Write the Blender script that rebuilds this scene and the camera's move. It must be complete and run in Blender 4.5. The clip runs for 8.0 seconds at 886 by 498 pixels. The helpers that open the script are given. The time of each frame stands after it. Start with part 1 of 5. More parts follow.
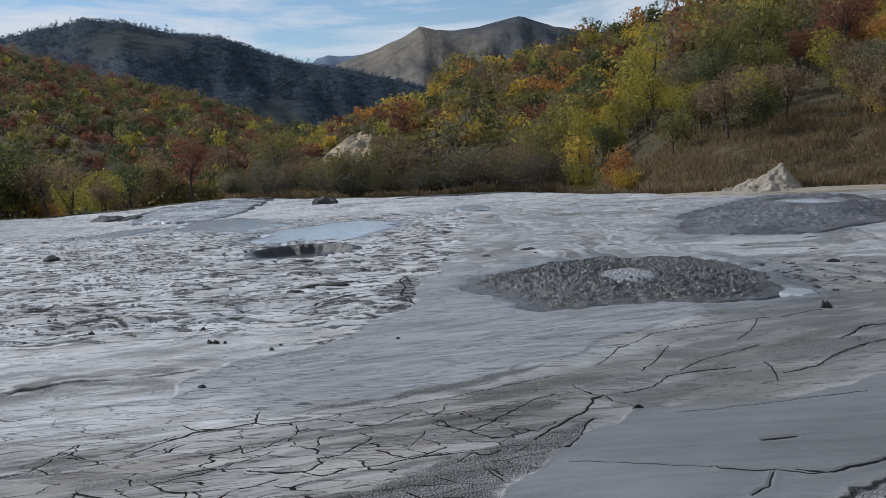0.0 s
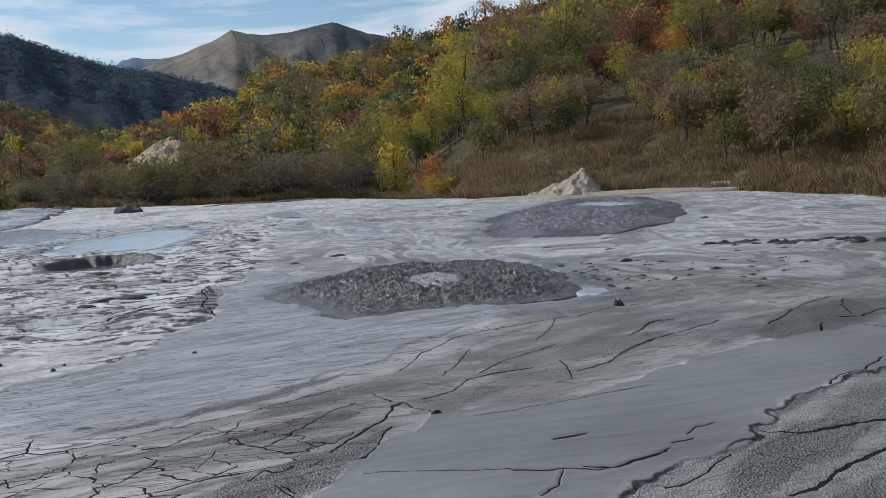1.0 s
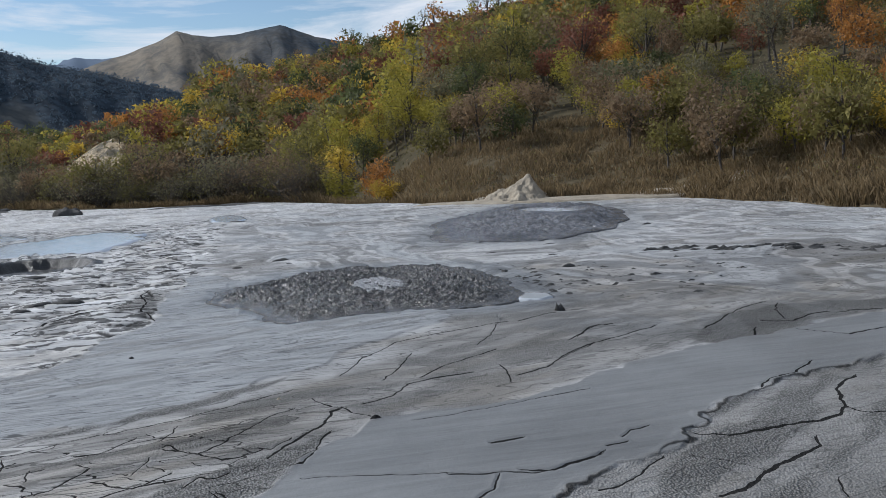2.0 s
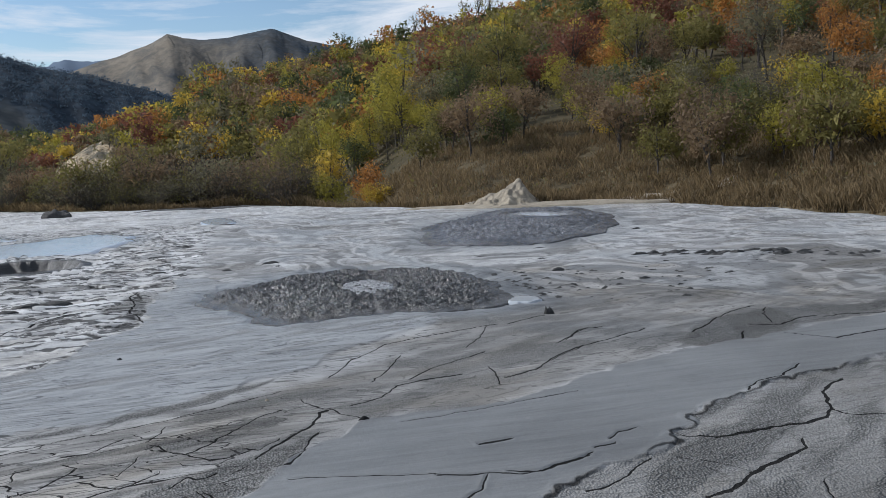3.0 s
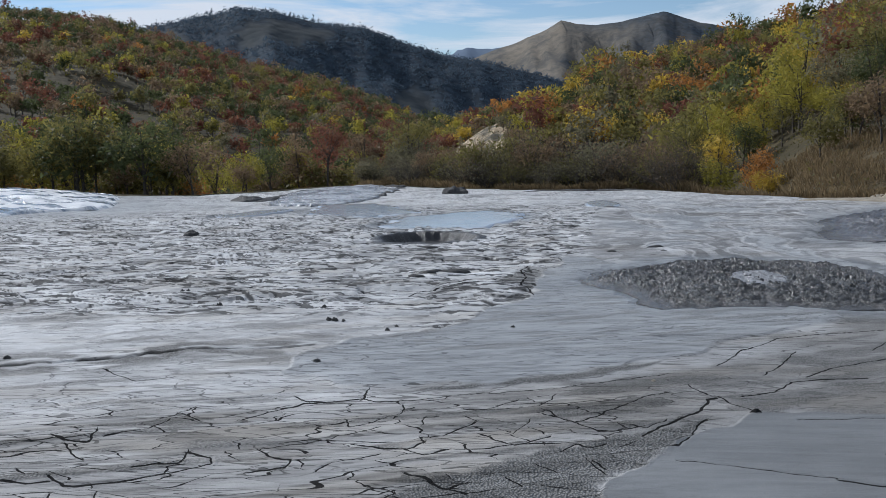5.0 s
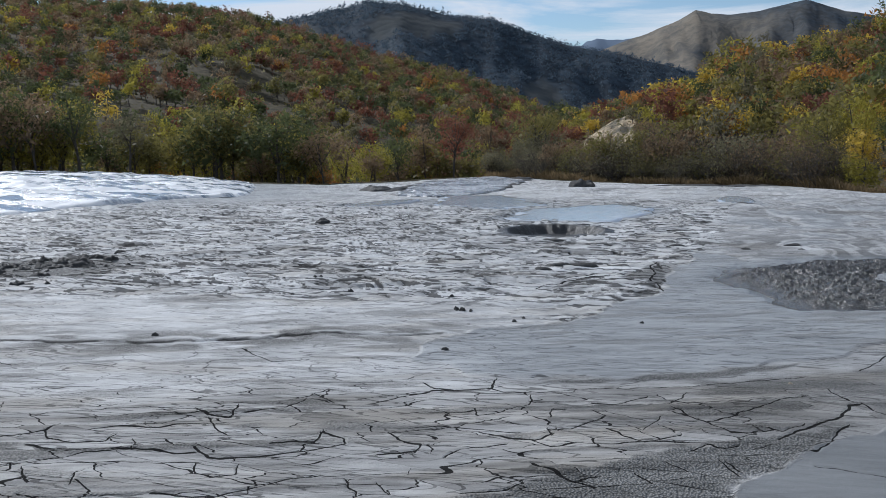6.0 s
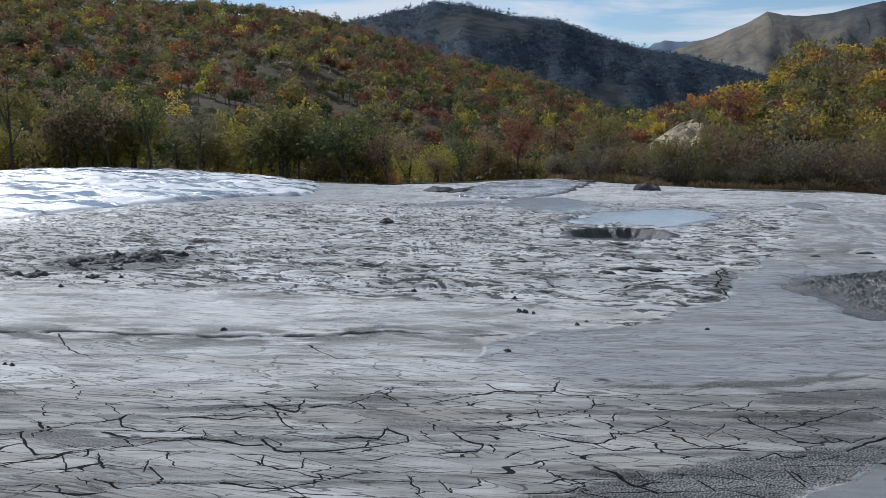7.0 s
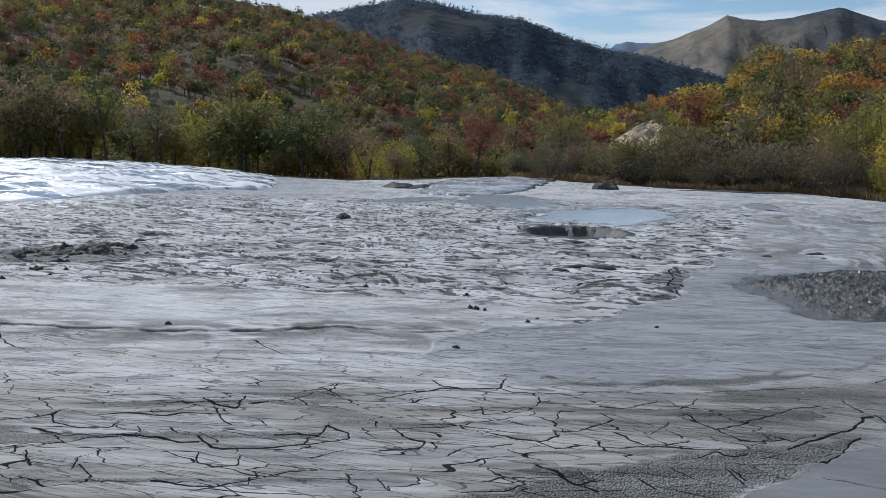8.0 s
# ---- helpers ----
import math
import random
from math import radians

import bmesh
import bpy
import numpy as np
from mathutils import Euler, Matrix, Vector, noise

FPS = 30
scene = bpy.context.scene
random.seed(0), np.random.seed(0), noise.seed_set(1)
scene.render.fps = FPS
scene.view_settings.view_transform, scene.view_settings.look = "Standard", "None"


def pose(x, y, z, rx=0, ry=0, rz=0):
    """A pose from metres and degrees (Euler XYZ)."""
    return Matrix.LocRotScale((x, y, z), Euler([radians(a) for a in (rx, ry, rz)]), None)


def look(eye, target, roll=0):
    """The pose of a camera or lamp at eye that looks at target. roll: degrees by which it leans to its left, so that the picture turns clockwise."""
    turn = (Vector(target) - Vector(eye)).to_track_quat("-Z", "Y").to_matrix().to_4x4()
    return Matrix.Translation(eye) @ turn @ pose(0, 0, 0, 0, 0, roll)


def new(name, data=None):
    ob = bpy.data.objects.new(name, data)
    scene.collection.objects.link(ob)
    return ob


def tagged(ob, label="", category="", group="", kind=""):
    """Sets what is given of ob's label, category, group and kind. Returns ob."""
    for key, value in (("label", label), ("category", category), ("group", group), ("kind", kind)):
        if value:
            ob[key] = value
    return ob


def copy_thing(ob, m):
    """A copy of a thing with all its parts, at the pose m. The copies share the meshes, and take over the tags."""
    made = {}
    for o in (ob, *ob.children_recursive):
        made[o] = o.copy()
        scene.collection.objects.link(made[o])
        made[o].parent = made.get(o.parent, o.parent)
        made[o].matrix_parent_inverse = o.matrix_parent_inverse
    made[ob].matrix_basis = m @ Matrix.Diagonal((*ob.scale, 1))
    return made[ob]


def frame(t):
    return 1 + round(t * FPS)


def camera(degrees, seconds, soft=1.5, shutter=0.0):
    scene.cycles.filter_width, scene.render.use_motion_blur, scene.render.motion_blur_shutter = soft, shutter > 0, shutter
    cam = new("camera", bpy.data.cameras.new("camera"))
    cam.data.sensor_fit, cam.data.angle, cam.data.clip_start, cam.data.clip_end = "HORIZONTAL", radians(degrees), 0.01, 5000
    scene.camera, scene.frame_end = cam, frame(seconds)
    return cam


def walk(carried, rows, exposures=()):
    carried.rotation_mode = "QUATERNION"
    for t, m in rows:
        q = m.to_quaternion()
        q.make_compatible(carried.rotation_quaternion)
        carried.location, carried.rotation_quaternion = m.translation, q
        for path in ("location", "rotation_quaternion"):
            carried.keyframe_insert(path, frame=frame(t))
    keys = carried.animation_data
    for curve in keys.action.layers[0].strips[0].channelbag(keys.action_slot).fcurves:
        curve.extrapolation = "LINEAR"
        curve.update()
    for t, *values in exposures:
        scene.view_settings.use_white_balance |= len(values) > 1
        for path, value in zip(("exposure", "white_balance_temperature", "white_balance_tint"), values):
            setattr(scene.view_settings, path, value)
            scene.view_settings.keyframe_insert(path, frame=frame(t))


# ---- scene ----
# ---------------------------------------------------------------- camera
cam = camera(51.36, 8.0, soft=0.5)
PATH = [  # seconds, x, y, z, turn about x, y, z
    (0.0, 0.000, -0.000, 1.650, 82.85, 3.41, -0.43),
    (0.5, 0.129, 0.104, 1.631, 82.59, 3.33, -8.76),
    (1.0, 0.165, 0.128, 1.625, 82.58, 3.21, -11.75),
    (1.5, 0.192, 0.144, 1.615, 82.63, 3.17, -13.04),
    (1.7, 0.208, 0.122, 1.623, 82.60, 3.02, -14.27),
    (3.0, 0.214, 0.093, 1.605, 82.99, 2.23, -15.51),
    (3.5, 0.187, 0.085, 1.594, 83.33, 1.70, -9.23),
    (4.0, 0.154, 0.099, 1.581, 83.35, 1.45, -3.05),
    (4.5, 0.121, 0.074, 1.583, 83.13, 1.44, 2.74),
    (5.0, 0.089, 0.052, 1.581, 82.81, 1.53, 7.92),
    (5.2, 0.077, 0.043, 1.583, 82.68, 1.61, 10.12),
    (6.3, 0.043, -0.016, 1.586, 82.49, 0.78, 16.53),
    (6.5, 0.047, -0.031, 1.591, 82.51, 0.64, 16.97),
    (7.0, 0.037, -0.052, 1.594, 82.61, 0.56, 19.61),
    (7.5, 0.056, -0.023, 1.587, 82.60, 0.19, 20.36),
    (8.0, 0.099, 0.055, 1.568, 82.42, -0.44, 17.30),
]
walk(cam, [(t, pose(*p)) for t, *p in PATH], exposures=[(0.0, -0.2, 5980, 10.5), (0.5, -0.12, 6050, 10.5), (3.0, 0.0, 6050, 10.5), (3.5, -0.02, 6030, 10.5), (4.5, -0.12, 5950, 10.5), (6.5, -0.12, 5900, 10), (7.5, -0.16, 5900, 10), (8.0, -0.16, 5900, 10)])

# ---------------------------------------------------------------- sky and sun
SUN_AZ, SUN_EL = -57.0, 32.0        # degrees: left of straight ahead, above the horizon
world = bpy.data.worlds.new("autumn_sky")
scene.world = world
world.use_nodes = True
wn, wl = world.node_tree.nodes, world.node_tree.links
wn.clear()
sky = wn.new("ShaderNodeTexSky")
sky.sky_type, sky.sun_disc = "NISHITA", False
sky.sun_elevation, sky.sun_rotation = radians(SUN_EL), radians(SUN_AZ)
sky.air_density, sky.dust_density, sky.altitude = 1.0, 0.15, 300
sky.ozone_density = 3.0
wc = wn.new("ShaderNodeTexCoord")
wm = wn.new("ShaderNodeMapping")
wm.inputs["Scale"].default_value = (1.5, 1.5, 13.0)
cn = wn.new("ShaderNodeTexNoise")
cn.inputs["Scale"].default_value, cn.inputs["Detail"].default_value = 1.7, 9
cn.inputs["Roughness"].default_value, cn.inputs["Distortion"].default_value = 0.62, 0.5
cr = wn.new("ShaderNodeValToRGB")
cr.color_ramp.elements[0].position, cr.color_ramp.elements[1].position = 0.43, 0.57
cr.color_ramp.elements[0].color, cr.color_ramp.elements[1].color = (0.04, 0.04, 0.04, 1), (0.95, 0.95, 0.95, 1)
cloud = wn.new("ShaderNodeRGB")
cloud.outputs[0].default_value = (8.0, 8.3, 8.7, 1)
mixc = wn.new("ShaderNodeMixRGB")
bg = wn.new("ShaderNodeBackground")
bg.inputs["Strength"].default_value = 0.094
wo = wn.new("ShaderNodeOutputWorld")
wl.new(wc.outputs["Generated"], wm.inputs["Vector"])
wl.new(wm.outputs["Vector"], cn.inputs["Vector"])
wl.new(cn.outputs["Fac"], cr.inputs["Fac"])
wl.new(cr.outputs["Color"], mixc.inputs["Fac"])
wl.new(sky.outputs["Color"], mixc.inputs["Color1"])
wl.new(cloud.outputs["Color"], mixc.inputs["Color2"])
wl.new(mixc.outputs["Color"], bg.inputs["Color"])
wl.new(bg.outputs["Background"], wo.inputs["Surface"])

sun = new("sun", bpy.data.lights.new("sun", "SUN"))
sun.data.energy, sun.data.angle, sun.data.color = 4.0, radians(0.55), (1.0, 0.96, 0.9)
sd = Vector((math.sin(radians(SUN_AZ)) * math.cos(radians(SUN_EL)), math.cos(radians(SUN_AZ)) * math.cos(radians(SUN_EL)), math.sin(radians(SUN_EL))))
sun.matrix_world = look(sd * 60, (0, 0, 0))

# ---------------------------------------------------------------- noise in the plan
def rnd(ix, iy, seed):
    """A repeatable number from 0 to 1 for each whole cell."""
    v = (ix.astype(np.int64) * 374761393 + iy.astype(np.int64) * 668265263 + seed * 1442695041) & 0x7FFFFFFF
    v = ((v ^ (v >> 13)) * 1274126177) & 0x7FFFFFFF
    v = ((v ^ (v >> 15)) * 2246822519) & 0x7FFFFFFF
    return ((v ^ (v >> 16)) & 0xFFFFFF) / 16777215.0


def smooth(a, b, v):
    k = np.clip((v - a) / (b - a), 0, 1)
    return k * k * (3 - 2 * k)


def grain(x, y, seed=0):
    """Gradient noise, about -1 to 1, with features one unit across."""
    fx, fy = np.floor(x), np.floor(y)
    u, v = x - fx, y - fy

    def corner(i, j):
        a = rnd(fx + i, fy + j, seed) * 2 * np.pi
        return np.cos(a) * (u - i) + np.sin(a) * (v - j)

    wu, wv = u * u * u * (u * (6 * u - 15) + 10), v * v * v * (v * (6 * v - 15) + 10)
    low = corner(0, 0) * (1 - wu) + corner(1, 0) * wu
    high = corner(0, 1) * (1 - wu) + corner(1, 1) * wu
    return 1.5 * (low * (1 - wv) + high * wv)


def rough(x, y, seed=0, layers=4, fall=0.5):
    out, amp = 0.0, 1.0
    for k in range(layers):
        out = out + amp * grain(x * 2**k + 17.3 * k, y * 2**k - 9.1 * k, seed + k)
        amp *= fall
    return out


def cells(x, y, seed=0, jitter=0.9):
    """Distances to the nearest and second nearest of scattered points, and the nearest one's number."""
    fx, fy = np.floor(x), np.floor(y)
    f1, f2, who = np.full(x.shape, 9.0), np.full(x.shape, 9.0), np.zeros(x.shape)
    for i in (-1, 0, 1):
        for j in (-1, 0, 1):
            cx, cy = fx + i, fy + j
            px = cx + 0.5 + jitter * (rnd(cx, cy, seed) - 0.5)
            py = cy + 0.5 + jitter * (rnd(cx, cy, seed + 71) - 0.5)
            d = np.hypot(x - px, y - py)
            near = d < f1
            f2 = np.where(near, f1, np.minimum(f2, d))
            who = np.where(near, rnd(cx, cy, seed + 143), who)
            f1 = np.where(near, d, f1)
    return f1, f2, who


def inside(x, y, outline, soft=0.15, wobble=0.0, scale=1.0, seed=5):
    """1 inside an outline in the plan, 0 outside, with a soft and uneven edge."""
    if wobble:
        x, y = x + wobble * rough(x / scale, y / scale, seed, 3), y + wobble * rough(x / scale + 40, y / scale, seed + 9, 3)
    within, near = np.zeros(x.shape, bool), np.full(x.shape, 1e9)
    for (ax, ay), (bx, by) in zip(outline, outline[1:] + outline[:1]):
        if ay != by:
            within ^= ((ay > y) != (by > y)) & (x < (bx - ax) * (y - ay) / (by - ay) + ax)
        k = np.clip(((x - ax) * (bx - ax) + (y - ay) * (by - ay)) / ((bx - ax) ** 2 + (by - ay) ** 2), 0, 1)
        near = np.minimum(near, np.hypot(x - ax - k * (bx - ax), y - ay - k * (by - ay)))
    return smooth(-soft, soft, np.where(within, near, -near))


def from_line(x, y, line):
    near = np.full(x.shape, 1e9)
    for (ax, ay), (bx, by) in zip(line, line[1:]):
        k = np.clip(((x - ax) * (bx - ax) + (y - ay) * (by - ay)) / ((bx - ax) ** 2 + (by - ay) ** 2), 0, 1)
        near = np.minimum(near, np.hypot(x - ax - k * (bx - ax), y - ay - k * (by - ay)))
    return near


# ---------------------------------------------------------------- the lie of the land
# the far rim of the mud field: bearing, distance, and how much the mud swells up there
RIM_AZ = (-64, -52, -46, -41, -37, -32, -27, -23, -19.5, -15.4, -11.3, -6.2, -0.6, 4.3, 9.2, 17, 24, 29.3, 41, 54, 64)
RIM_R = (42, 46, 48, 48, 48, 46, 43, 42, 46, 52, 52, 43.6, 40.4, 39.2, 34, 29.3, 29.5, 28, 21.5, 19, 18)
RIM_UP = (0.5, 0.6, 0.62, 0.74, 0.65, 0.42, 0.18, 0.09, 0.03, 0, 0, 0, 0, 0, 0, 0, 0, 0, 0, 0, 0)
FALL = 0.0242


def rim(az):
    return np.interp(az, RIM_AZ, RIM_R) + 0.5 * grain(az / 2.3, az * 0 + 3.3, 4)


def mud_base(x, y):
    r, az = np.hypot(x, y), np.degrees(np.arctan2(x, y))
    return -FALL * y + np.interp(az, RIM_AZ, RIM_UP) * smooth(16, 46, r)


# the wooded hills beyond: bearing, distance of the crest, its height
HILL_AZ = (-75, -60, -44, -30, -26.5, -22, -19, -15.6, -12, -9.5, -7, -2.7, 2, 5, 9.4, 14.6, 18, 25, 32, 45, 60, 80)
HILL_R = (380, 380, 380, 380, 390, 400, 400, 410, 420, 300, 190, 172, 165, 160, 165, 180, 190, 195, 200, 190, 170, 150)
HILL_Z = (46, 50, 50, 45, 42, 34, 27, 23, 16, 5, 2, 4.5, 9, 10, 13, 18, 21, 29, 34, 35, 32, 26)
FOOT_Z = (-5, -6, -6, -7, -8, -8, -8, -8, -8, -8, -7, -6, -5, -4.5, -3, -1.0, -0.8, -0.6, -0.3, 0.2, 0.4, 0.5)
FOOT_R = (85, 85, 85, 85, 80, 80, 80, 85, 90, 80, 70, 58, 54, 52, 42, 33, 32, 31, 25, 21, 20, 20)
BLUE_AZ = (-60, -40, -26.5, -24, -20, -18, -15.4, -12.5, -10, -7.7, -5, -2, 3, 10)
BLUE_EL = (4.2, 5.4, 6.35, 6.75, 7.65, 7.45, 6.8, 6.45, 5.45, 4.75, 4.2, 3.4, 2.0, 0.5)
BARE_AZ = (-12, -5.6, -3.2, -1.7, -0.6, 0.3, 1.3, 3.4, 5.5, 7.5, 10, 15, 24)
BARE_EL = (2.5, 4.6, 5.4, 5.95, 6.6, 6.3, 6.15, 6.4, 6.8, 6.0, 5.5, 4.5, 3.0)
LAST_AZ = (-14, -9, -7.7, -6.3, -5.2, -3.9, 0, 8)
LAST_EL = (4.0, 4.7, 5.0, 5.4, 5.2, 5.3, 5.1, 4.0)


def land(x, y):
    """Height of the ground sheet under and beyond the mud field."""
    r, az = np.hypot(x, y), np.degrees(np.arctan2(x, y))
    rr, rc, zc = rim(az), np.interp(az, HILL_AZ, HILL_R), np.interp(az, HILL_AZ, HILL_Z)
    rf, zf = np.maximum(np.interp(az, HILL_AZ, FOOT_R), rr + 2.5), np.interp(az, HILL_AZ, FOOT_Z)
    edge = mud_base(x * rr / np.maximum(r, 0.1), y * rr / np.maximum(r, 0.1)) - 0.05
    z = np.where(r < rr, mud_base(x, y) - 0.45, edge + (zf - edge) * smooth(0, 1, (r - rr) / np.maximum(rf - rr, 2)))
    k = np.clip((r - rf) / (rc - rf), 0, 1)
    z = np.where(r > rf, zf + (zc - zf) * (0.75 * k + 0.25 * smooth(0, 1, k)), z)
    z = np.where(r > rc, zc - 0.22 * (r - rc), z)
    z = z + np.clip((r - rr - 4) / 40, 0, 1) * (1.1 * rough(x / 30, y / 30, 11, 3) + 3.0 * np.clip((r - 90) / 200, 0, 1) * rough(x / 85, y / 85, 21, 3))
    z = z + 0.8 * smooth(8, 19, az) * smooth(36, 25, az) * smooth(rr + 0.5, rr + 9, r) * smooth(rr + 30, rr + 12, r)
    z = z + 6.0 * np.exp(-(((az + 4.5) / 5.5) ** 2) - ((r - 106) / 27) ** 2)
    z = np.maximum(z, np.where(r > 420, 2 + 4 * rough(x / 160, y / 160, 31, 3), -30))
    for azs, els, far, slope, bumpy in ((BLUE_AZ, BLUE_EL, 950, 0.3, 8), (BARE_AZ, BARE_EL, 2000, 0.36, 15), (LAST_AZ, LAST_EL, 4000, 0.3, 22)):
        crest = 1.65 + far * np.tan(np.radians(np.interp(az, azs, els)))
        down = np.abs(r - far)
        gully = np.abs(rough(az * far / 57 / 75 + r / 700, r / 320, 41 + far, 4))
        h = crest - slope * down - np.minimum(down / 120, 1) * bumpy * 2.2 * gully + 0.12 * bumpy * rough(x / (far / 30), y / (far / 30), 51, 3)
        z = np.where(r > 430, np.maximum(z, h * (np.interp(az, azs, els) > 0.3)), z)
    back = smooth(75, 110, np.abs(az))
    return z * (1 - back) + back * (mud_base(x, y) - 0.45 + np.clip(r - 30, 0, 400) * 0.05)


# ---------------------------------------------------------------- materials
def material(name, rough_=0.8, spec=0.5):
    m = bpy.data.materials.new(name)
    m.use_nodes = True
    nt = m.node_tree
    b = nt.nodes["Principled BSDF"]
    b.inputs["Roughness"].default_value = rough_
    b.inputs["Specular IOR Level"].default_value = spec
    return m, nt, b


def node(nt, kind, **sets):
    n = nt.nodes.new(kind)
    for k, v in sets.items():
        n.inputs[k].default_value = v
    return n


def math_node(nt, op, a, b=None, clamp=False):
    n = nt.nodes.new("ShaderNodeMath")
    n.operation, n.use_clamp = op, clamp
    for k, v in enumerate((a, b)):
        if v is None:
            continue
        if isinstance(v, (int, float)):
            n.inputs[k].default_value = v
        else:
            nt.links.new(v, n.inputs[k])
    return n.outputs[0]


def mix(nt, fac, a, b, blend="MIX"):
    n = nt.nodes.new("ShaderNodeMixRGB")
    n.blend_type = blend
    for k, v in zip(("Fac", "Color1", "Color2"), (fac, a, b)):
        if isinstance(v, (int, float)):
            n.inputs[k].default_value = v
        elif isinstance(v, tuple):
            n.inputs[k].default_value = (*v, 1)
        else:
            nt.links.new(v, n.inputs[k])
    return n.outputs[0]


def noise_tex(nt, scale, detail=4, vec=None, rough_=0.55, distort=0.0):
    n = node(nt, "ShaderNodeTexNoise", Scale=scale, Detail=detail, Roughness=rough_, Distortion=distort)
    if vec is not None:
        nt.links.new(vec, n.inputs["Vector"])
    return n.outputs["Fac"]


def ramp(nt, fac, *stops):
    n = nt.nodes.new("ShaderNodeValToRGB")
    e = n.color_ramp.elements
    while len(e) < len(stops):
        e.new(0.5)
    for k, (p, c) in enumerate(stops):
        e[k].position = p
        e[k].color = (c, c, c, 1) if isinstance(c, (int, float)) else (*c, 1)
    nt.links.new(fac, n.inputs["Fac"])
    return n.outputs["Color"]


def attr(nt, name):
    n = nt.nodes.new("ShaderNodeAttribute")
    n.attribute_name = name
    return n.outputs["Fac"]


def bump(nt, b, height, strength=0.5, dist=0.01):
    n = node(nt, "ShaderNodeBump", Strength=strength, Distance=dist)
    nt.links.new(height, n.inputs["Height"])
    nt.links.new(n.outputs["Normal"], b.inputs["Normal"])
    return n


def place_of(nt):
    return nt.nodes.new("ShaderNodeNewGeometry").outputs["Position"]


def stretched(nt, sx, sy, sz, rz=0.0):
    m = nt.nodes.new("ShaderNodeMapping")
    m.inputs["Scale"].default_value = (sx, sy, sz)
    m.inputs["Rotation"].default_value = (0, 0, rz)
    nt.links.new(place_of(nt), m.inputs["Vector"])
    return m.outputs["Vector"]


def net(nt, place, sx, sy, turn, warp, seed):
    """A net of uneven cells: the way to the nearest seam, and a number for each cell."""
    m = nt.nodes.new("ShaderNodeMapping")
    m.inputs["Scale"].default_value, m.inputs["Rotation"].default_value = (1 / sx, 1 / sy, 0.0), (0, 0, turn)
    m.inputs["Location"].default_value = (seed, seed * 0.7, 0)
    nt.links.new(place, m.inputs["Vector"])
    n = node(nt, "ShaderNodeTexNoise", Scale=1.1, Detail=2, Roughness=0.5)
    nt.links.new(m.outputs["Vector"], n.inputs["Vector"])
    add = nt.nodes.new("ShaderNodeMixRGB")
    add.blend_type = "LINEAR_LIGHT"
    add.inputs["Fac"].default_value = warp
    nt.links.new(m.outputs["Vector"], add.inputs["Color1"])
    nt.links.new(n.outputs["Color"], add.inputs["Color2"])
    out = []
    for feature, socket in (("DISTANCE_TO_EDGE", "Distance"), ("F1", "Color")):
        v = node(nt, "ShaderNodeTexVoronoi", Scale=1.0)
        v.voronoi_dimensions, v.feature = "2D", feature
        nt.links.new(add.outputs[0], v.inputs["Vector"])
        out.append(v.outputs[socket])
    return out


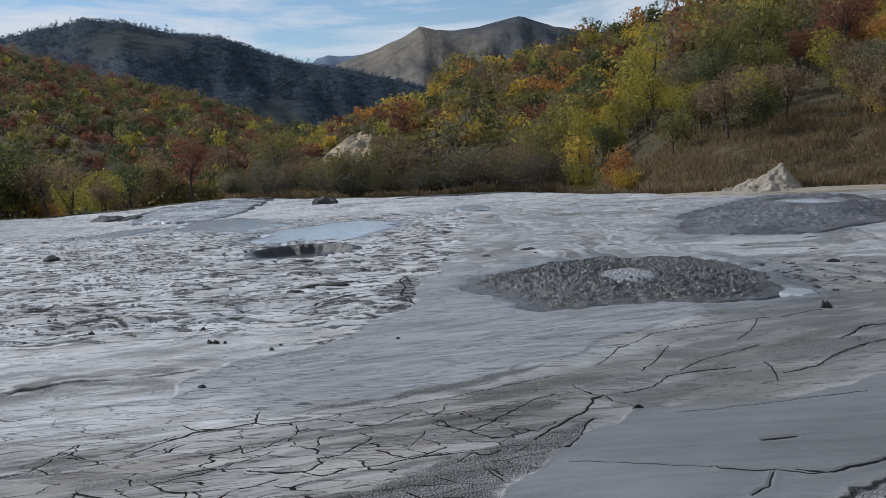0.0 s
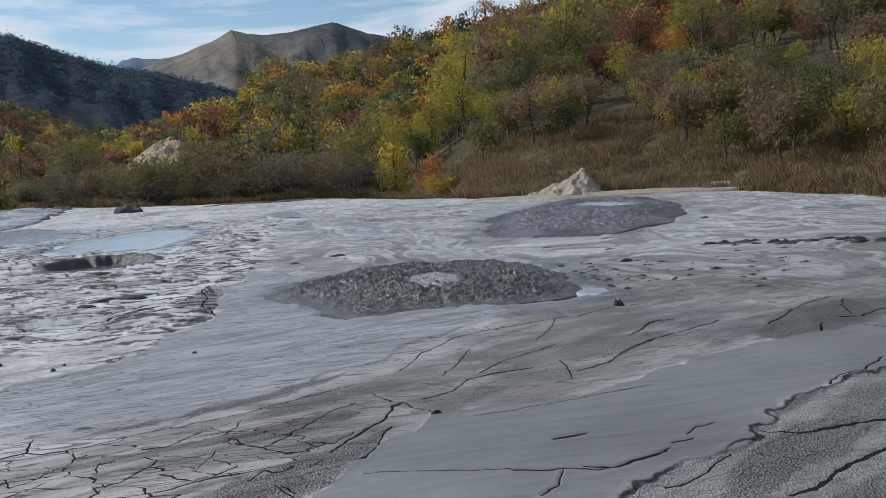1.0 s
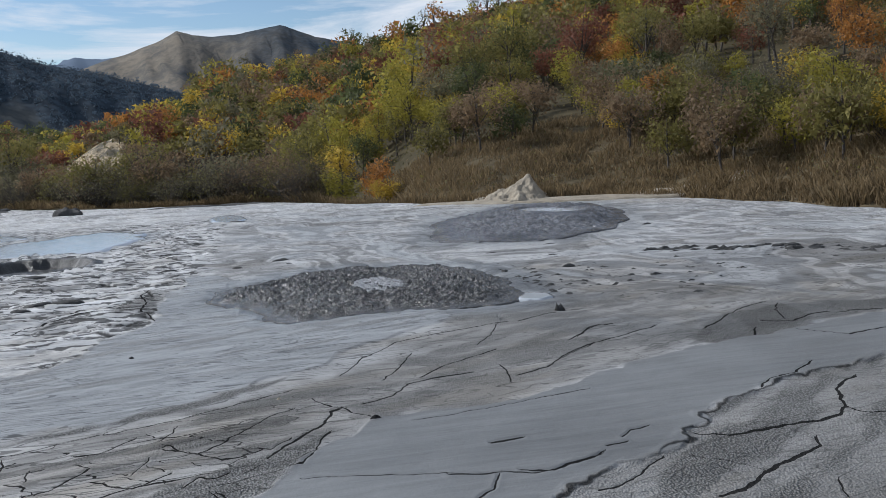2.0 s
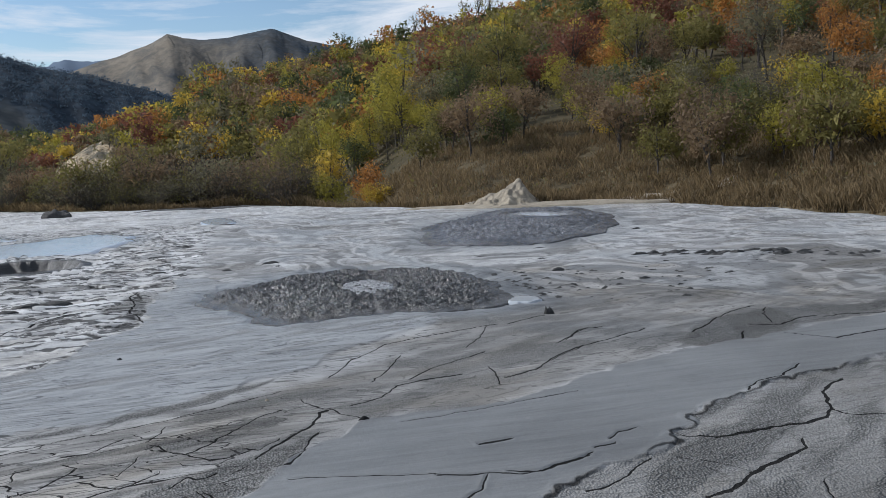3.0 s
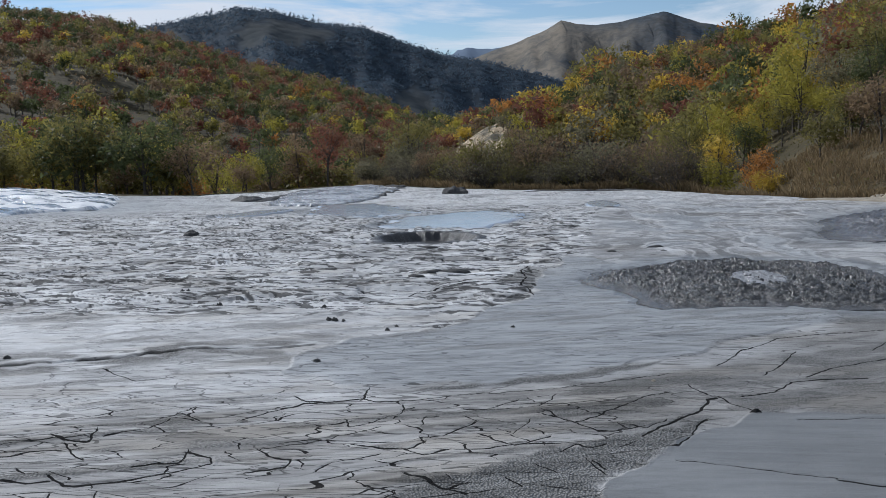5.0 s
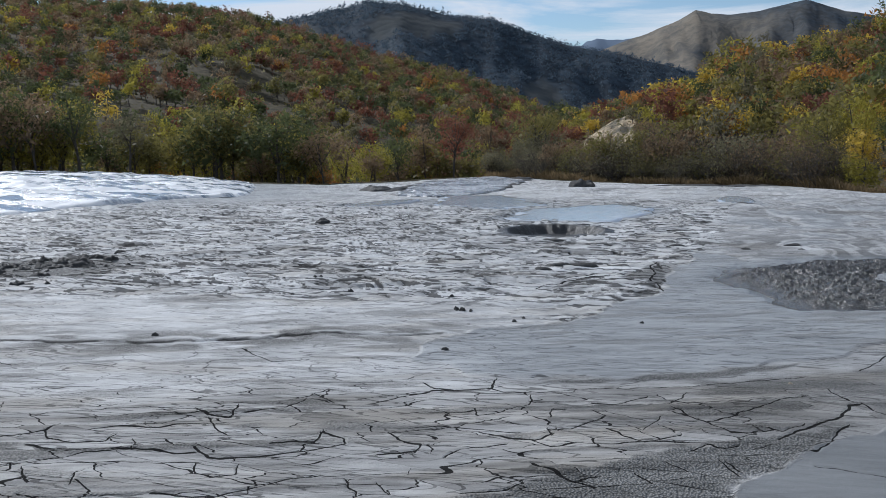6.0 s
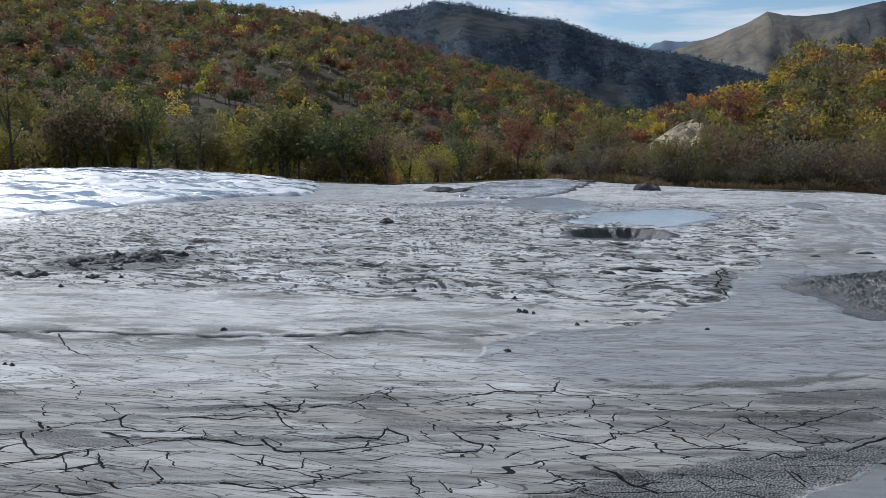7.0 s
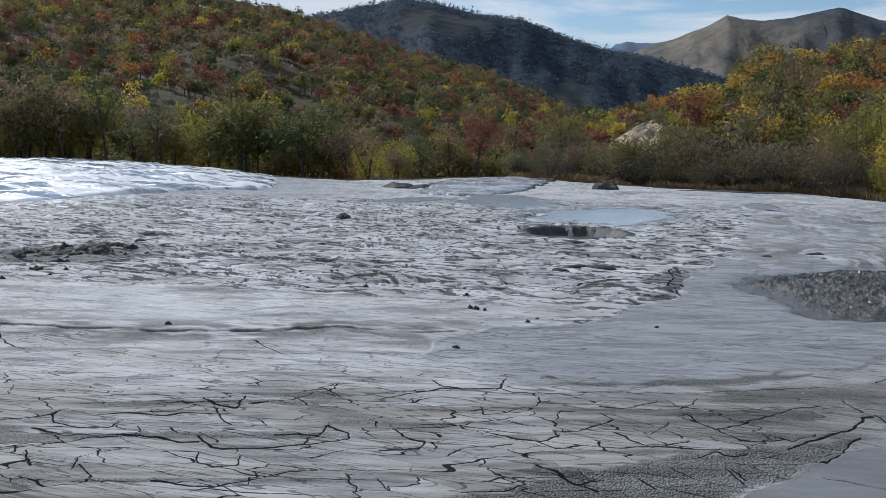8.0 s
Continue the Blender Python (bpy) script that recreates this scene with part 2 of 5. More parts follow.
def mud_material():
    """Grey clay: dry and pale, wet and smooth, or crumbly, by what the sheet carries at each place."""
    m, nt, b = material("clay_mud", 0.8)
    p = place_of(nt)
    wet, gritty, crack, tone, warm, waves, plates = (attr(nt, n) for n in ("wet", "gritty", "crack", "tone", "warm", "waves", "plates"))
    fine = noise_tex(nt, 60, 6, p, 0.7)
    specks = noise_tex(nt, 170, 2, p, 0.6)
    mid = noise_tex(nt, 2.4, 8, p, 0.65)
    patchy = noise_tex(nt, 1.4, 4, p, 0.6)
    streak = noise_tex(nt, 1.6, 9, stretched(nt, 0.55, 7.0, 1.0, radians(-20)), 0.68, 0.8)
    lines = ramp(nt, streak, (0.36, 0.0), (0.64, 1.0))
    fold = noise_tex(nt, 1.7, 6, stretched(nt, 0.6, 2.7, 1.0, radians(-12)), 0.6, 0.9)
    hollow_shade = math_node(nt, "MULTIPLY", ramp(nt, fold, (0.39, 1.0), (0.445, 0.0)), waves)
    near_seam, near_cell = net(nt, p, 0.5, 0.165, radians(-22), 0.34, 3.0)
    far_seam, far_cell = net(nt, p, 1.15, 0.27, radians(-10), 0.75, 9.0)
    broken = noise_tex(nt, 5.0, 3, p, 0.6)
    thin = ramp(nt, broken, (0.36, 0.0), (0.62, 0.021))
    seam_a = math_node(nt, "MULTIPLY", math_node(nt, "LESS_THAN", near_seam, thin), plates)
    wide = ramp(nt, broken, (0.36, 0.0), (0.62, 0.11))
    seam_b = math_node(nt, "MULTIPLY", math_node(nt, "LESS_THAN", far_seam, wide), ramp(nt, waves, (0.3, 0.0), (0.6, 1.0)))
    xyz = nt.nodes.new("ShaderNodeSeparateXYZ")
    nt.links.new(p, xyz.inputs[0])
    across = math_node(nt, "SUBTRACT", xyz.outputs["Y"], math_node(nt, "MULTIPLY", xyz.outputs["X"], 0.34))
    drift = noise_tex(nt, 0.9, 3, stretched(nt, 0.7, 1.5, 1.0, radians(-19)), 0.5)
    terrace = math_node(nt, "FRACT", math_node(nt, "ADD", math_node(nt, "MULTIPLY", across, 4.6), math_node(nt, "MULTIPLY", drift, 4.5)))
    gate = noise_tex(nt, 1.3, 3, stretched(nt, 0.6, 2.4, 1.0, radians(-19)), 0.55)
    terrace_gap = math_node(nt, "MULTIPLY", math_node(nt, "LESS_THAN", terrace, ramp(nt, gate, (0.44, 0.0), (0.7, 0.115))), plates)
    rift = None
    for k in range(8):
        d = math_node(nt, "ABSOLUTE", attr(nt, f"rift{k}"))
        rift = d if rift is None else math_node(nt, "MINIMUM", rift, d)
    wrinkle = noise_tex(nt, 1.1, 3, stretched(nt, 0.5, 3.2, 1.0, radians(-22)), 0.5, 1.2)
    flowlines = math_node(nt, "LESS_THAN", math_node(nt, "FRACT", math_node(nt, "MULTIPLY", wrinkle, 11.0)), math_node(nt, "MULTIPLY", mid, 0.36))
    flowlines = math_node(nt, "MULTIPLY", flowlines, math_node(nt, "SUBTRACT", 1.0, math_node(nt, "MAXIMUM", gritty, waves), True))
    flowlines = math_node(nt, "MULTIPLY", flowlines, math_node(nt, "SUBTRACT", ramp(nt, patchy, (0.32, 0.0), (0.5, 1.0)), math_node(nt, "MULTIPLY", attr(nt, "slick"), 0.85), True))
    gape = math_node(nt, "ADD", 0.0025, math_node(nt, "MULTIPLY", mid, 0.0105))
    open_ = math_node(nt, "MULTIPLY", math_node(nt, "LESS_THAN", rift, gape), math_node(nt, "LESS_THAN", attr(nt, "nigh"), 0.024))
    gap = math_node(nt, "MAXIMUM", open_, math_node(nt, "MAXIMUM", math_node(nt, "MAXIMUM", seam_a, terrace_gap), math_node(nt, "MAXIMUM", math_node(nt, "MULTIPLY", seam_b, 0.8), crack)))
    dry = mix(nt, ramp(nt, mid, (0.3, 0.0), (0.7, 1.0)), (0.31, 0.312, 0.31), (0.50, 0.502, 0.498))
    dry = mix(nt, math_node(nt, "MULTIPLY", lines, 0.6), dry, (0.28, 0.28, 0.275))
    dry = mix(nt, math_node(nt, "MULTIPLY", warm, 0.7), dry, (0.235, 0.213, 0.178))
    shade = mix(nt, waves, near_cell, far_cell)
    bw = nt.nodes.new("ShaderNodeRGBToBW")
    nt.links.new(shade, bw.inputs[0])
    cell_tone = math_node(nt, "MULTIPLY", math_node(nt, "SUBTRACT", bw.outputs[0], 0.5), math_node(nt, "MAXIMUM", plates, waves))
    soaked = mix(nt, lines, (0.166, 0.172, 0.172), (0.25, 0.257, 0.257))
    col = mix(nt, wet, dry, soaked)
    # Shade in the low folds is put into the colour.
    col = mix(nt, math_node(nt, "MULTIPLY", hollow_shade, 0.7), col, (0.06, 0.06, 0.058))
    crumbs = node(nt, "ShaderNodeTexVoronoi", Scale=74)
    nt.links.new(p, crumbs.inputs["Vector"])
    grit = ramp(nt, crumbs.outputs["Distance"], (0.1, (0.29, 0.287, 0.277)), (0.65, (0.105, 0.104, 0.099)))
    col = mix(nt, gritty, col, grit)
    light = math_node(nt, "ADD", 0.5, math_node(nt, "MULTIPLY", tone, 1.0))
    light = math_node(nt, "ADD", light, math_node(nt, "MULTIPLY", cell_tone, 0.6))
    light = math_node(nt, "MULTIPLY", light, math_node(nt, "SUBTRACT", 1.0, math_node(nt, "MULTIPLY", flowlines, 0.62)))
    light = math_node(nt, "MULTIPLY", light, math_node(nt, "ADD", 0.7, math_node(nt, "MULTIPLY", specks, 0.6)))
    grey = nt.nodes.new("ShaderNodeCombineColor")
    for k in range(3):
        nt.links.new(light, grey.inputs[k])
    col = mix(nt, 1.0, col, grey.outputs[0], "MULTIPLY")
    # Cracks and flow fronts get their shade as a near-black colour.
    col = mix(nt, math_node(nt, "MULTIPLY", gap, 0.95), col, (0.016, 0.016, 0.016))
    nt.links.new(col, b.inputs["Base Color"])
    gloss = math_node(nt, "ADD", 0.15, math_node(nt, "MULTIPLY", wet, 0.25))
    nt.links.new(math_node(nt, "MULTIPLY", gloss, math_node(nt, "SUBTRACT", 1.0, math_node(nt, "MAXIMUM", gap, hollow_shade))), b.inputs["Specular IOR Level"])
    r = math_node(nt, "SUBTRACT", 0.78, math_node(nt, "MULTIPLY", wet, 0.3))
    r = math_node(nt, "ADD", r, math_node(nt, "MULTIPLY", math_node(nt, "SUBTRACT", fine, 0.5), 0.25), True)
    nt.links.new(r, b.inputs["Roughness"])
    h = math_node(nt, "MULTIPLY", fine, math_node(nt, "SUBTRACT", 0.6, math_node(nt, "MULTIPLY", wet, 0.5)))
    h = math_node(nt, "ADD", h, math_node(nt, "MULTIPLY", streak, 0.5))
    h = math_node(nt, "ADD", h, math_node(nt, "MULTIPLY", math_node(nt, "MULTIPLY", fold, waves), 7.0))
    h = math_node(nt, "SUBTRACT", h, math_node(nt, "MULTIPLY", crumbs.outputs["Distance"], math_node(nt, "MULTIPLY", gritty, 1.5)))
    h = math_node(nt, "ADD", h, math_node(nt, "MULTIPLY", cell_tone, 1.2))
    h = math_node(nt, "SUBTRACT", h, math_node(nt, "ADD", gap, math_node(nt, "MULTIPLY", flowlines, 0.25)))
    h = math_node(nt, "SUBTRACT", h, math_node(nt, "MULTIPLY", math_node(nt, "MULTIPLY", terrace, plates), 0.9))
    bump(nt, b, h, 0.9, 0.014)
    return m


def simple(name, dark, light, scale, rough_=0.8, relief=0.3, dist=0.02, spec=0.4, low=0.32, high=0.68):
    m, nt, b = material(name, rough_, spec)
    p = place_of(nt)
    big, small = noise_tex(nt, scale, 6, p, 0.6), noise_tex(nt, scale * 9, 4, p, 0.6)
    f = math_node(nt, "ADD", math_node(nt, "MULTIPLY", big, 0.65), math_node(nt, "MULTIPLY", small, 0.35))
    nt.links.new(ramp(nt, f, (low, dark), (high, light)), b.inputs["Base Color"])
    bump(nt, b, small, relief, dist)
    return m


def leaf_material(name, dark, light):
    """Thin leaves that let some light through."""
    m, nt, b = material(name, 0.65, 0.25)
    g = nt.nodes.new("ShaderNodeNewGeometry")
    o = nt.nodes.new("ShaderNodeObjectInfo")
    v = math_node(nt, "ADD", math_node(nt, "MULTIPLY", g.outputs["Random Per Island"], 0.5), math_node(nt, "MULTIPLY", o.outputs["Random"], 0.25))
    v = math_node(nt, "ADD", v, math_node(nt, "MULTIPLY", attr(nt, "each"), 0.25))
    c = ramp(nt, v, (0.1, dark), (0.9, light))
    nt.links.new(c, b.inputs["Base Color"])
    t = nt.nodes.new("ShaderNodeBsdfTranslucent")
    nt.links.new(c, t.inputs["Color"])
    s = nt.nodes.new("ShaderNodeMixShader")
    s.inputs["Fac"].default_value = 0.49
    out = nt.nodes["Material Output"]
    nt.links.new(b.outputs[0], s.inputs[1])
    nt.links.new(t.outputs[0], s.inputs[2])
    nt.links.new(s.outputs[0], out.inputs["Surface"])
    return m


def land_material():
    """Leaf litter and dry grass near by, haze-tinted woods and bare eroded slopes far off, by what the sheet carries.
    """
    m, nt, b = material("hill_ground", 0.95, 0.1)
    p = place_of(nt)
    n1, n2 = noise_tex(nt, 0.6, 6, p, 0.65), noise_tex(nt, 0.05, 6, p, 0.65)
    near = mix(nt, ramp(nt, n1, (0.35, 0.0), (0.65, 1.0)), (0.035, 0.031, 0.018), (0.085, 0.07, 0.04))
    crowns = node(nt, "ShaderNodeTexVoronoi", Scale=0.09)
    nt.links.new(p, crowns.inputs["Vector"])
    dots = ramp(nt, crowns.outputs["Distance"], (0.0, 1.0), (0.8, 0.45))
    # Far woods and meadow have the haze of distance mixed into their colours.
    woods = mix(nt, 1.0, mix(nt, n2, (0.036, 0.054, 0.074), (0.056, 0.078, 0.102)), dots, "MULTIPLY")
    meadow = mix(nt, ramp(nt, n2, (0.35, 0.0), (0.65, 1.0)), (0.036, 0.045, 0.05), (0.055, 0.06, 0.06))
    bare = mix(nt, ramp(nt, noise_tex(nt, 0.02, 10, p, 0.8), (0.4, 0.0), (0.6, 1.0)), (0.105, 0.1, 0.09), (0.215, 0.185, 0.145))
    straw = mix(nt, ramp(nt, noise_tex(nt, 2.5, 6, p, 0.65), (0.35, 0.0), (0.65, 1.0)), (0.065, 0.052, 0.031), (0.13, 0.103, 0.062))
    near = mix(nt, attr(nt, "bank"), near, straw)
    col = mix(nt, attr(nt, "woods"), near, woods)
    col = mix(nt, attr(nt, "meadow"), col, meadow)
    col = mix(nt, attr(nt, "bare"), col, bare)
    # The last ridge is one flat haze blue.
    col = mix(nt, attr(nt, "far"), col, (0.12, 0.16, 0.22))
    nt.links.new(col, b.inputs["Base Color"])
    lumpy = math_node(nt, "ADD", math_node(nt, "MULTIPLY", n1, 0.05), math_node(nt, "MULTIPLY", math_node(nt, "SUBTRACT", 0.7, crowns.outputs["Distance"]), attr(nt, "woods")))
    bump(nt, b, lumpy, 0.5, 1.5)
    return m


MUD = mud_material()
LAND = land_material()
CRUST = simple("dark_wet_clay", (0.02, 0.02, 0.019), (0.12, 0.117, 0.112), 4.5, 0.26, 1.0, 0.035, 0.7, 0.38, 0.66)
DOME = simple("dimpled_wet_clay", (0.02, 0.02, 0.023), (0.15, 0.15, 0.157), 1.4, 0.24, 1.0, 0.1, 0.8, 0.4, 0.64)
# Sparkle on the liquid mud is put into the colour as pale specks.
GLITTER = simple("liquid_mud_glint_specks", (0.1, 0.102, 0.105), (0.62, 0.625, 0.63), 0.75, 0.2, 1.0, 0.16, 0.7, 0.42, 0.58)
FOAM = simple("bubbling_grey_water", (0.17, 0.172, 0.175), (0.38, 0.38, 0.375), 12, 0.22, 0.8, 0.02, 0.6)
# Muddy grey, with the pale blue of the mirrored sky put into the colour.
WATER = simple("muddy_water_sky_blue", (0.33, 0.36, 0.39), (0.5, 0.52, 0.54), 0.7, 0.12, 0.15, 0.01, 0.6)
def silver_material():
    m, nt, b = material("rippled_liquid_mud", 0.2, 0.8)
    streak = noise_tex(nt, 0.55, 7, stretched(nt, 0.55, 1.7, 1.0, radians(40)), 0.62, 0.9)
    glare = ramp(nt, streak, (0.42, 0.0), (0.54, 1.0))
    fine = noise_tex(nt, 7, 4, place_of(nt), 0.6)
    # White sun glare and the sky's blue reflection are streaked into the colour.
    nt.links.new(mix(nt, glare, (0.2, 0.25, 0.30), mix(nt, fine, (0.62, 0.62, 0.61), (0.85, 0.85, 0.84))), b.inputs["Base Color"])
    nt.links.new(math_node(nt, "ADD", 0.1, math_node(nt, "MULTIPLY", glare, 0.32)), b.inputs["Roughness"])
    bump(nt, b, math_node(nt, "ADD", math_node(nt, "MULTIPLY", glare, 1.5), math_node(nt, "MULTIPLY", fine, 0.35)), 0.8, 0.04)
    return m


SILVER = silver_material()
CLOD = simple("dark_clay_clod", (0.03, 0.03, 0.03), (0.09, 0.088, 0.084), 14, 0.75, 0.8, 0.03)
SAND = simple("pale_clay_sand", (0.19, 0.162, 0.12), (0.40, 0.35, 0.27), 2.6, 0.92, 0.7, 0.04)
BARK = simple("grey_bark", (0.035, 0.03, 0.026), (0.11, 0.095, 0.08), 5, 0.9, 0.6, 0.02)
STRAW = leaf_material("dry_grass", (0.13, 0.096, 0.052), (0.36, 0.265, 0.145))
# Blue haze is put into the far forest's leaf colour.
HAZED_FIR = leaf_material("hazed_fir_forest", (0.066, 0.095, 0.125), (0.088, 0.122, 0.16))
# Black wet clay, darkened further in colour for the shade of the overhang.
SHADED_LIP = simple("shaded_wet_clay_lip", (0.01, 0.01, 0.01), (0.045, 0.045, 0.044), 5, 0.4, 0.8, 0.03, 0.4)
OUTCROP = simple("streaked_clay_outcrop", (0.075, 0.066, 0.045), (0.46, 0.365, 0.235), 0.4, 0.92, 0.8, 0.12, 0.3, 0.45, 0.57)
HUES = {
    "olive green": leaf_material("olive_leaves", (0.085, 0.080, 0.026), (0.27, 0.235, 0.075)),
    "dark green": leaf_material("green_leaves", (0.040, 0.052, 0.024), (0.125, 0.142, 0.056)),
    "yellow": leaf_material("yellow_leaves", (0.30, 0.205, 0.030), (0.62, 0.45, 0.075)),
    "yellow-green": leaf_material("yellow_green_leaves", (0.155, 0.140, 0.026), (0.40, 0.345, 0.062)),
    "orange": leaf_material("orange_leaves", (0.21, 0.098, 0.032), (0.50, 0.235, 0.062)),
    "rust red": leaf_material("rust_leaves", (0.12, 0.052, 0.036), (0.28, 0.118, 0.072)),
    "brown": leaf_material("brown_leaves", (0.105, 0.076, 0.046), (0.28, 0.195, 0.115)),
    "grey-green": leaf_material("grey_green_leaves", (0.10, 0.092, 0.055), (0.26, 0.235, 0.14)),
}
# ---------------------------------------------------------------- meshes
def mesh_object(name, verts, faces, mat, parent=None, shade=True):
    me = bpy.data.meshes.new(name)
    me.from_pydata([], [], []) if len(verts) == 0 else None
    v, f = np.asarray(verts, np.float32), np.asarray(faces, np.int32)
    n = f.shape[1]
    me.vertices.add(len(v))
    me.vertices.foreach_set("co", v.ravel())
    me.loops.add(f.size)
    me.loops.foreach_set("vertex_index", f.ravel())
    me.polygons.add(len(f))
    me.polygons.foreach_set("loop_start", np.arange(len(f), dtype=np.int32) * n)
    me.polygons.foreach_set("loop_total", np.full(len(f), n, np.int32))
    me.polygons.foreach_set("use_smooth", np.full(len(f), shade))
    me.update(calc_edges=True)
    me.materials.append(mat)
    ob = new(name, me)
    ob.parent = parent
    return ob


def carry(ob, **values):
    """Numbers that the surface carries at each vertex, for its material."""
    for key, v in values.items():
        a = ob.data.attributes.new(key, "FLOAT", "POINT")
        a.data.foreach_set("value", np.asarray(v, np.float32).ravel())


def grid_faces(rows, cols, closed=False):
    i, j = np.meshgrid(np.arange(rows - 1), np.arange(cols if closed else cols - 1), indexing="ij")
    k = (j + 1) % cols
    return np.stack([i * cols + j, i * cols + k, (i + 1) * cols + k, (i + 1) * cols + j], -1).reshape(-1, 4)


# ---------------------------------------------------------------- ground sheet to the horizon
def meadow(x, y):
    """Open grass slopes on the dark wooded hill."""
    r, az = np.hypot(x, y), np.degrees(np.arctan2(x, y))
    a = np.exp(-(((az + 17.5) / 3.4) ** 2) - ((r - 868 - 9 * (az + 17.5)) / 46) ** 2) + 0.8 * np.exp(-(((az + 9.6) / 1.6) ** 2) - ((r - 780) / 60) ** 2) + 0.7 * np.exp(-(((az + 24.5) / 2.5) ** 2) - ((r - 880) / 60) ** 2)
    return smooth(0.4, 0.6, a + 0.18 * rough(x / 70, y / 70, 61, 3)) * ((r > 430) & (r < 1400))


def build_land():
    az = np.concatenate([np.arange(-180, -60, 4.0), np.arange(-60, 60, 0.3), np.arange(60, 180, 4.0)])
    r = np.concatenate([[2], np.geomspace(14, 440, 110), np.geomspace(455, 4700, 80)])
    A, R = np.meshgrid(np.radians(az), r)
    x, y = R * np.sin(A), R * np.cos(A)
    z = land(x, y)
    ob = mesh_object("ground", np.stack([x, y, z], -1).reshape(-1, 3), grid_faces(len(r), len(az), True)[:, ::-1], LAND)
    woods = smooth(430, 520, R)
    lawn = meadow(x, y)
    bare = smooth(1250, 1500, R) * (1 - smooth(0.1, 0.5, rough(x / 260 + 7, y / 260, 62, 4)) * 0.8)
    deg = np.degrees(A)
    bank = smooth(5, 9, deg) * smooth(60, 55, deg) * smooth(18, 10, R - rim(deg) + 3 * rough(x / 4, y / 4, 63, 3))
    bare = bare * (1 - 0.65 * smooth(1.5, 5, deg + 1.2 * rough(x / 300, y / 300, 64, 3)))
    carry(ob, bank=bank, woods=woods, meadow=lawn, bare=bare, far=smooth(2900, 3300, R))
    tagged(ob, "wooded autumn hills with leaf litter and dry grass", "ground", kind="structure")


build_land()


# ---------------------------------------------------------------- mud field
CRACKS = []


def beside_line(x, y, line):
    """Distance from a line in the plan, with a minus on its left side."""
    near, out = np.full(x.shape, 1e9), np.full(x.shape, 1e9)
    for (ax, ay), (bx, by) in zip(line, line[1:]):
        k = np.clip(((x - ax) * (bx - ax) + (y - ay) * (by - ay)) / ((bx - ax) ** 2 + (by - ay) ** 2), 0, 1)
        d = np.hypot(1.7 * (x - ax - k * (bx - ax)), 0.75 * (y - ay - k * (by - ay)))
        side = np.where((bx - ax) * (y - ay) - (by - ay) * (x - ax) > 0, -1.0, 1.0)
        closer = d < near
        out = np.where(closer, d * side, out)
        near = np.where(closer, d, near)
    return out


def slots_for(cracks):
    """Shares the cracks out, so that no two near ones lie in the same slot."""
    def apart(a, b):
        pa = [np.array(p) * (1 - k) + np.array(q) * k for p, q in zip(a, a[1:]) for k in (0, 0.33, 0.67, 1)]
        pb = [np.array(p) * (1 - k) + np.array(q) * k for p, q in zip(b, b[1:]) for k in (0, 0.33, 0.67, 1)]
        return min(float(np.hypot(*(p - q))) for p in pa for q in pb)

    out = []
    for n, (line, w) in enumerate(cracks):
        room = [9.0] * 8
        for m in range(n):
            room[out[m]] = min(room[out[m]], apart(line, cracks[m][0]))
        out.append(int(np.argmax(room)))
    return out


def crack(w, *line):
    """An open crack along a line in the plan; w: how gaping it is."""
    CRACKS.append((line, w))


crack(1.6, (-3.88, 4.01), (-3.77, 4.15), (-3.59, 4.32), (-3.59, 4.41))
crack(1.2, (-4.04, 3.82), (-3.95, 3.91))
crack(1.2, (-4.01, 4.12), (-3.88, 4.01))
crack(1, (-3.59, 4.32), (-3.47, 4.19), (-3.27, 4.16), (-3.12, 4.22), (-3.13, 4.32))
crack(1, (-3.94, 3.90), (-3.79, 3.77), (-3.58, 3.63), (-3.49, 3.65), (-3.38, 3.73), (-3.28, 3.82))
crack(1.2, (-3.51, 4.07), (-3.32, 4.03), (-3.16, 4.08), (-2.91, 4.11), (-2.76, 4.15), (-2.62, 4.12), (-2.51, 4.15))
crack(1, (-3.64, 3.43), (-3.52, 3.58), (-3.43, 3.67), (-3.28, 3.82), (-3.09, 4.01), (-2.87, 4.12))
crack(.8, (-3.42, 3.66), (-3.24, 3.48))
crack(.9, (-3.26, 3.74), (-3.17, 3.64), (-3.08, 3.57))
crack(.9, (-2.86, 3.60), (-2.94, 3.73), (-2.92, 3.82), (-2.82, 3.93))
crack(1.5, (-2.56, 4.22), (-2.41, 4.10), (-2.26, 4.13), (-2.10, 4.22), (-1.95, 4.34), (-1.80, 4.48))
crack(1.2, (-2.80, 4.32), (-2.69, 4.23), (-2.55, 4.31), (-2.46, 4.41))
crack(.8, (-2.98, 4.28), (-2.86, 4.11))
crack(1, (-2.42, 3.98), (-2.34, 3.88), (-2.24, 3.85), (-2.15, 3.90), (-2.19, 4.02))
crack(1.3, (-2.42, 3.60), (-2.29, 3.60), (-2.10, 3.63), (-1.97, 3.78), (-1.87, 3.91), (-1.76, 4.00))
crack(1, (-3.12, 4.54), (-2.99, 4.59), (-2.92, 4.73))
crack(1.5, (-2.95, 4.92), (-2.81, 4.81), (-2.66, 4.80), (-2.74, 5.04))
crack(.9, (-2.78, 4.75), (-2.64, 4.58), (-2.51, 4.49))
crack(1.2, (-2.63, 4.92), (-2.49, 5.03), (-2.40, 5.18), (-2.39, 5.26))
crack(1.1, (-2.48, 5.27), (-2.41, 5.37), (-2.35, 5.55))
crack(.8, (-2.40, 5.44), (-2.29, 5.35), (-2.17, 5.24))
crack(1.3, (-2.20, 4.39), (-1.97, 4.48), (-2.01, 4.66), (-1.84, 4.56), (-1.80, 4.48))
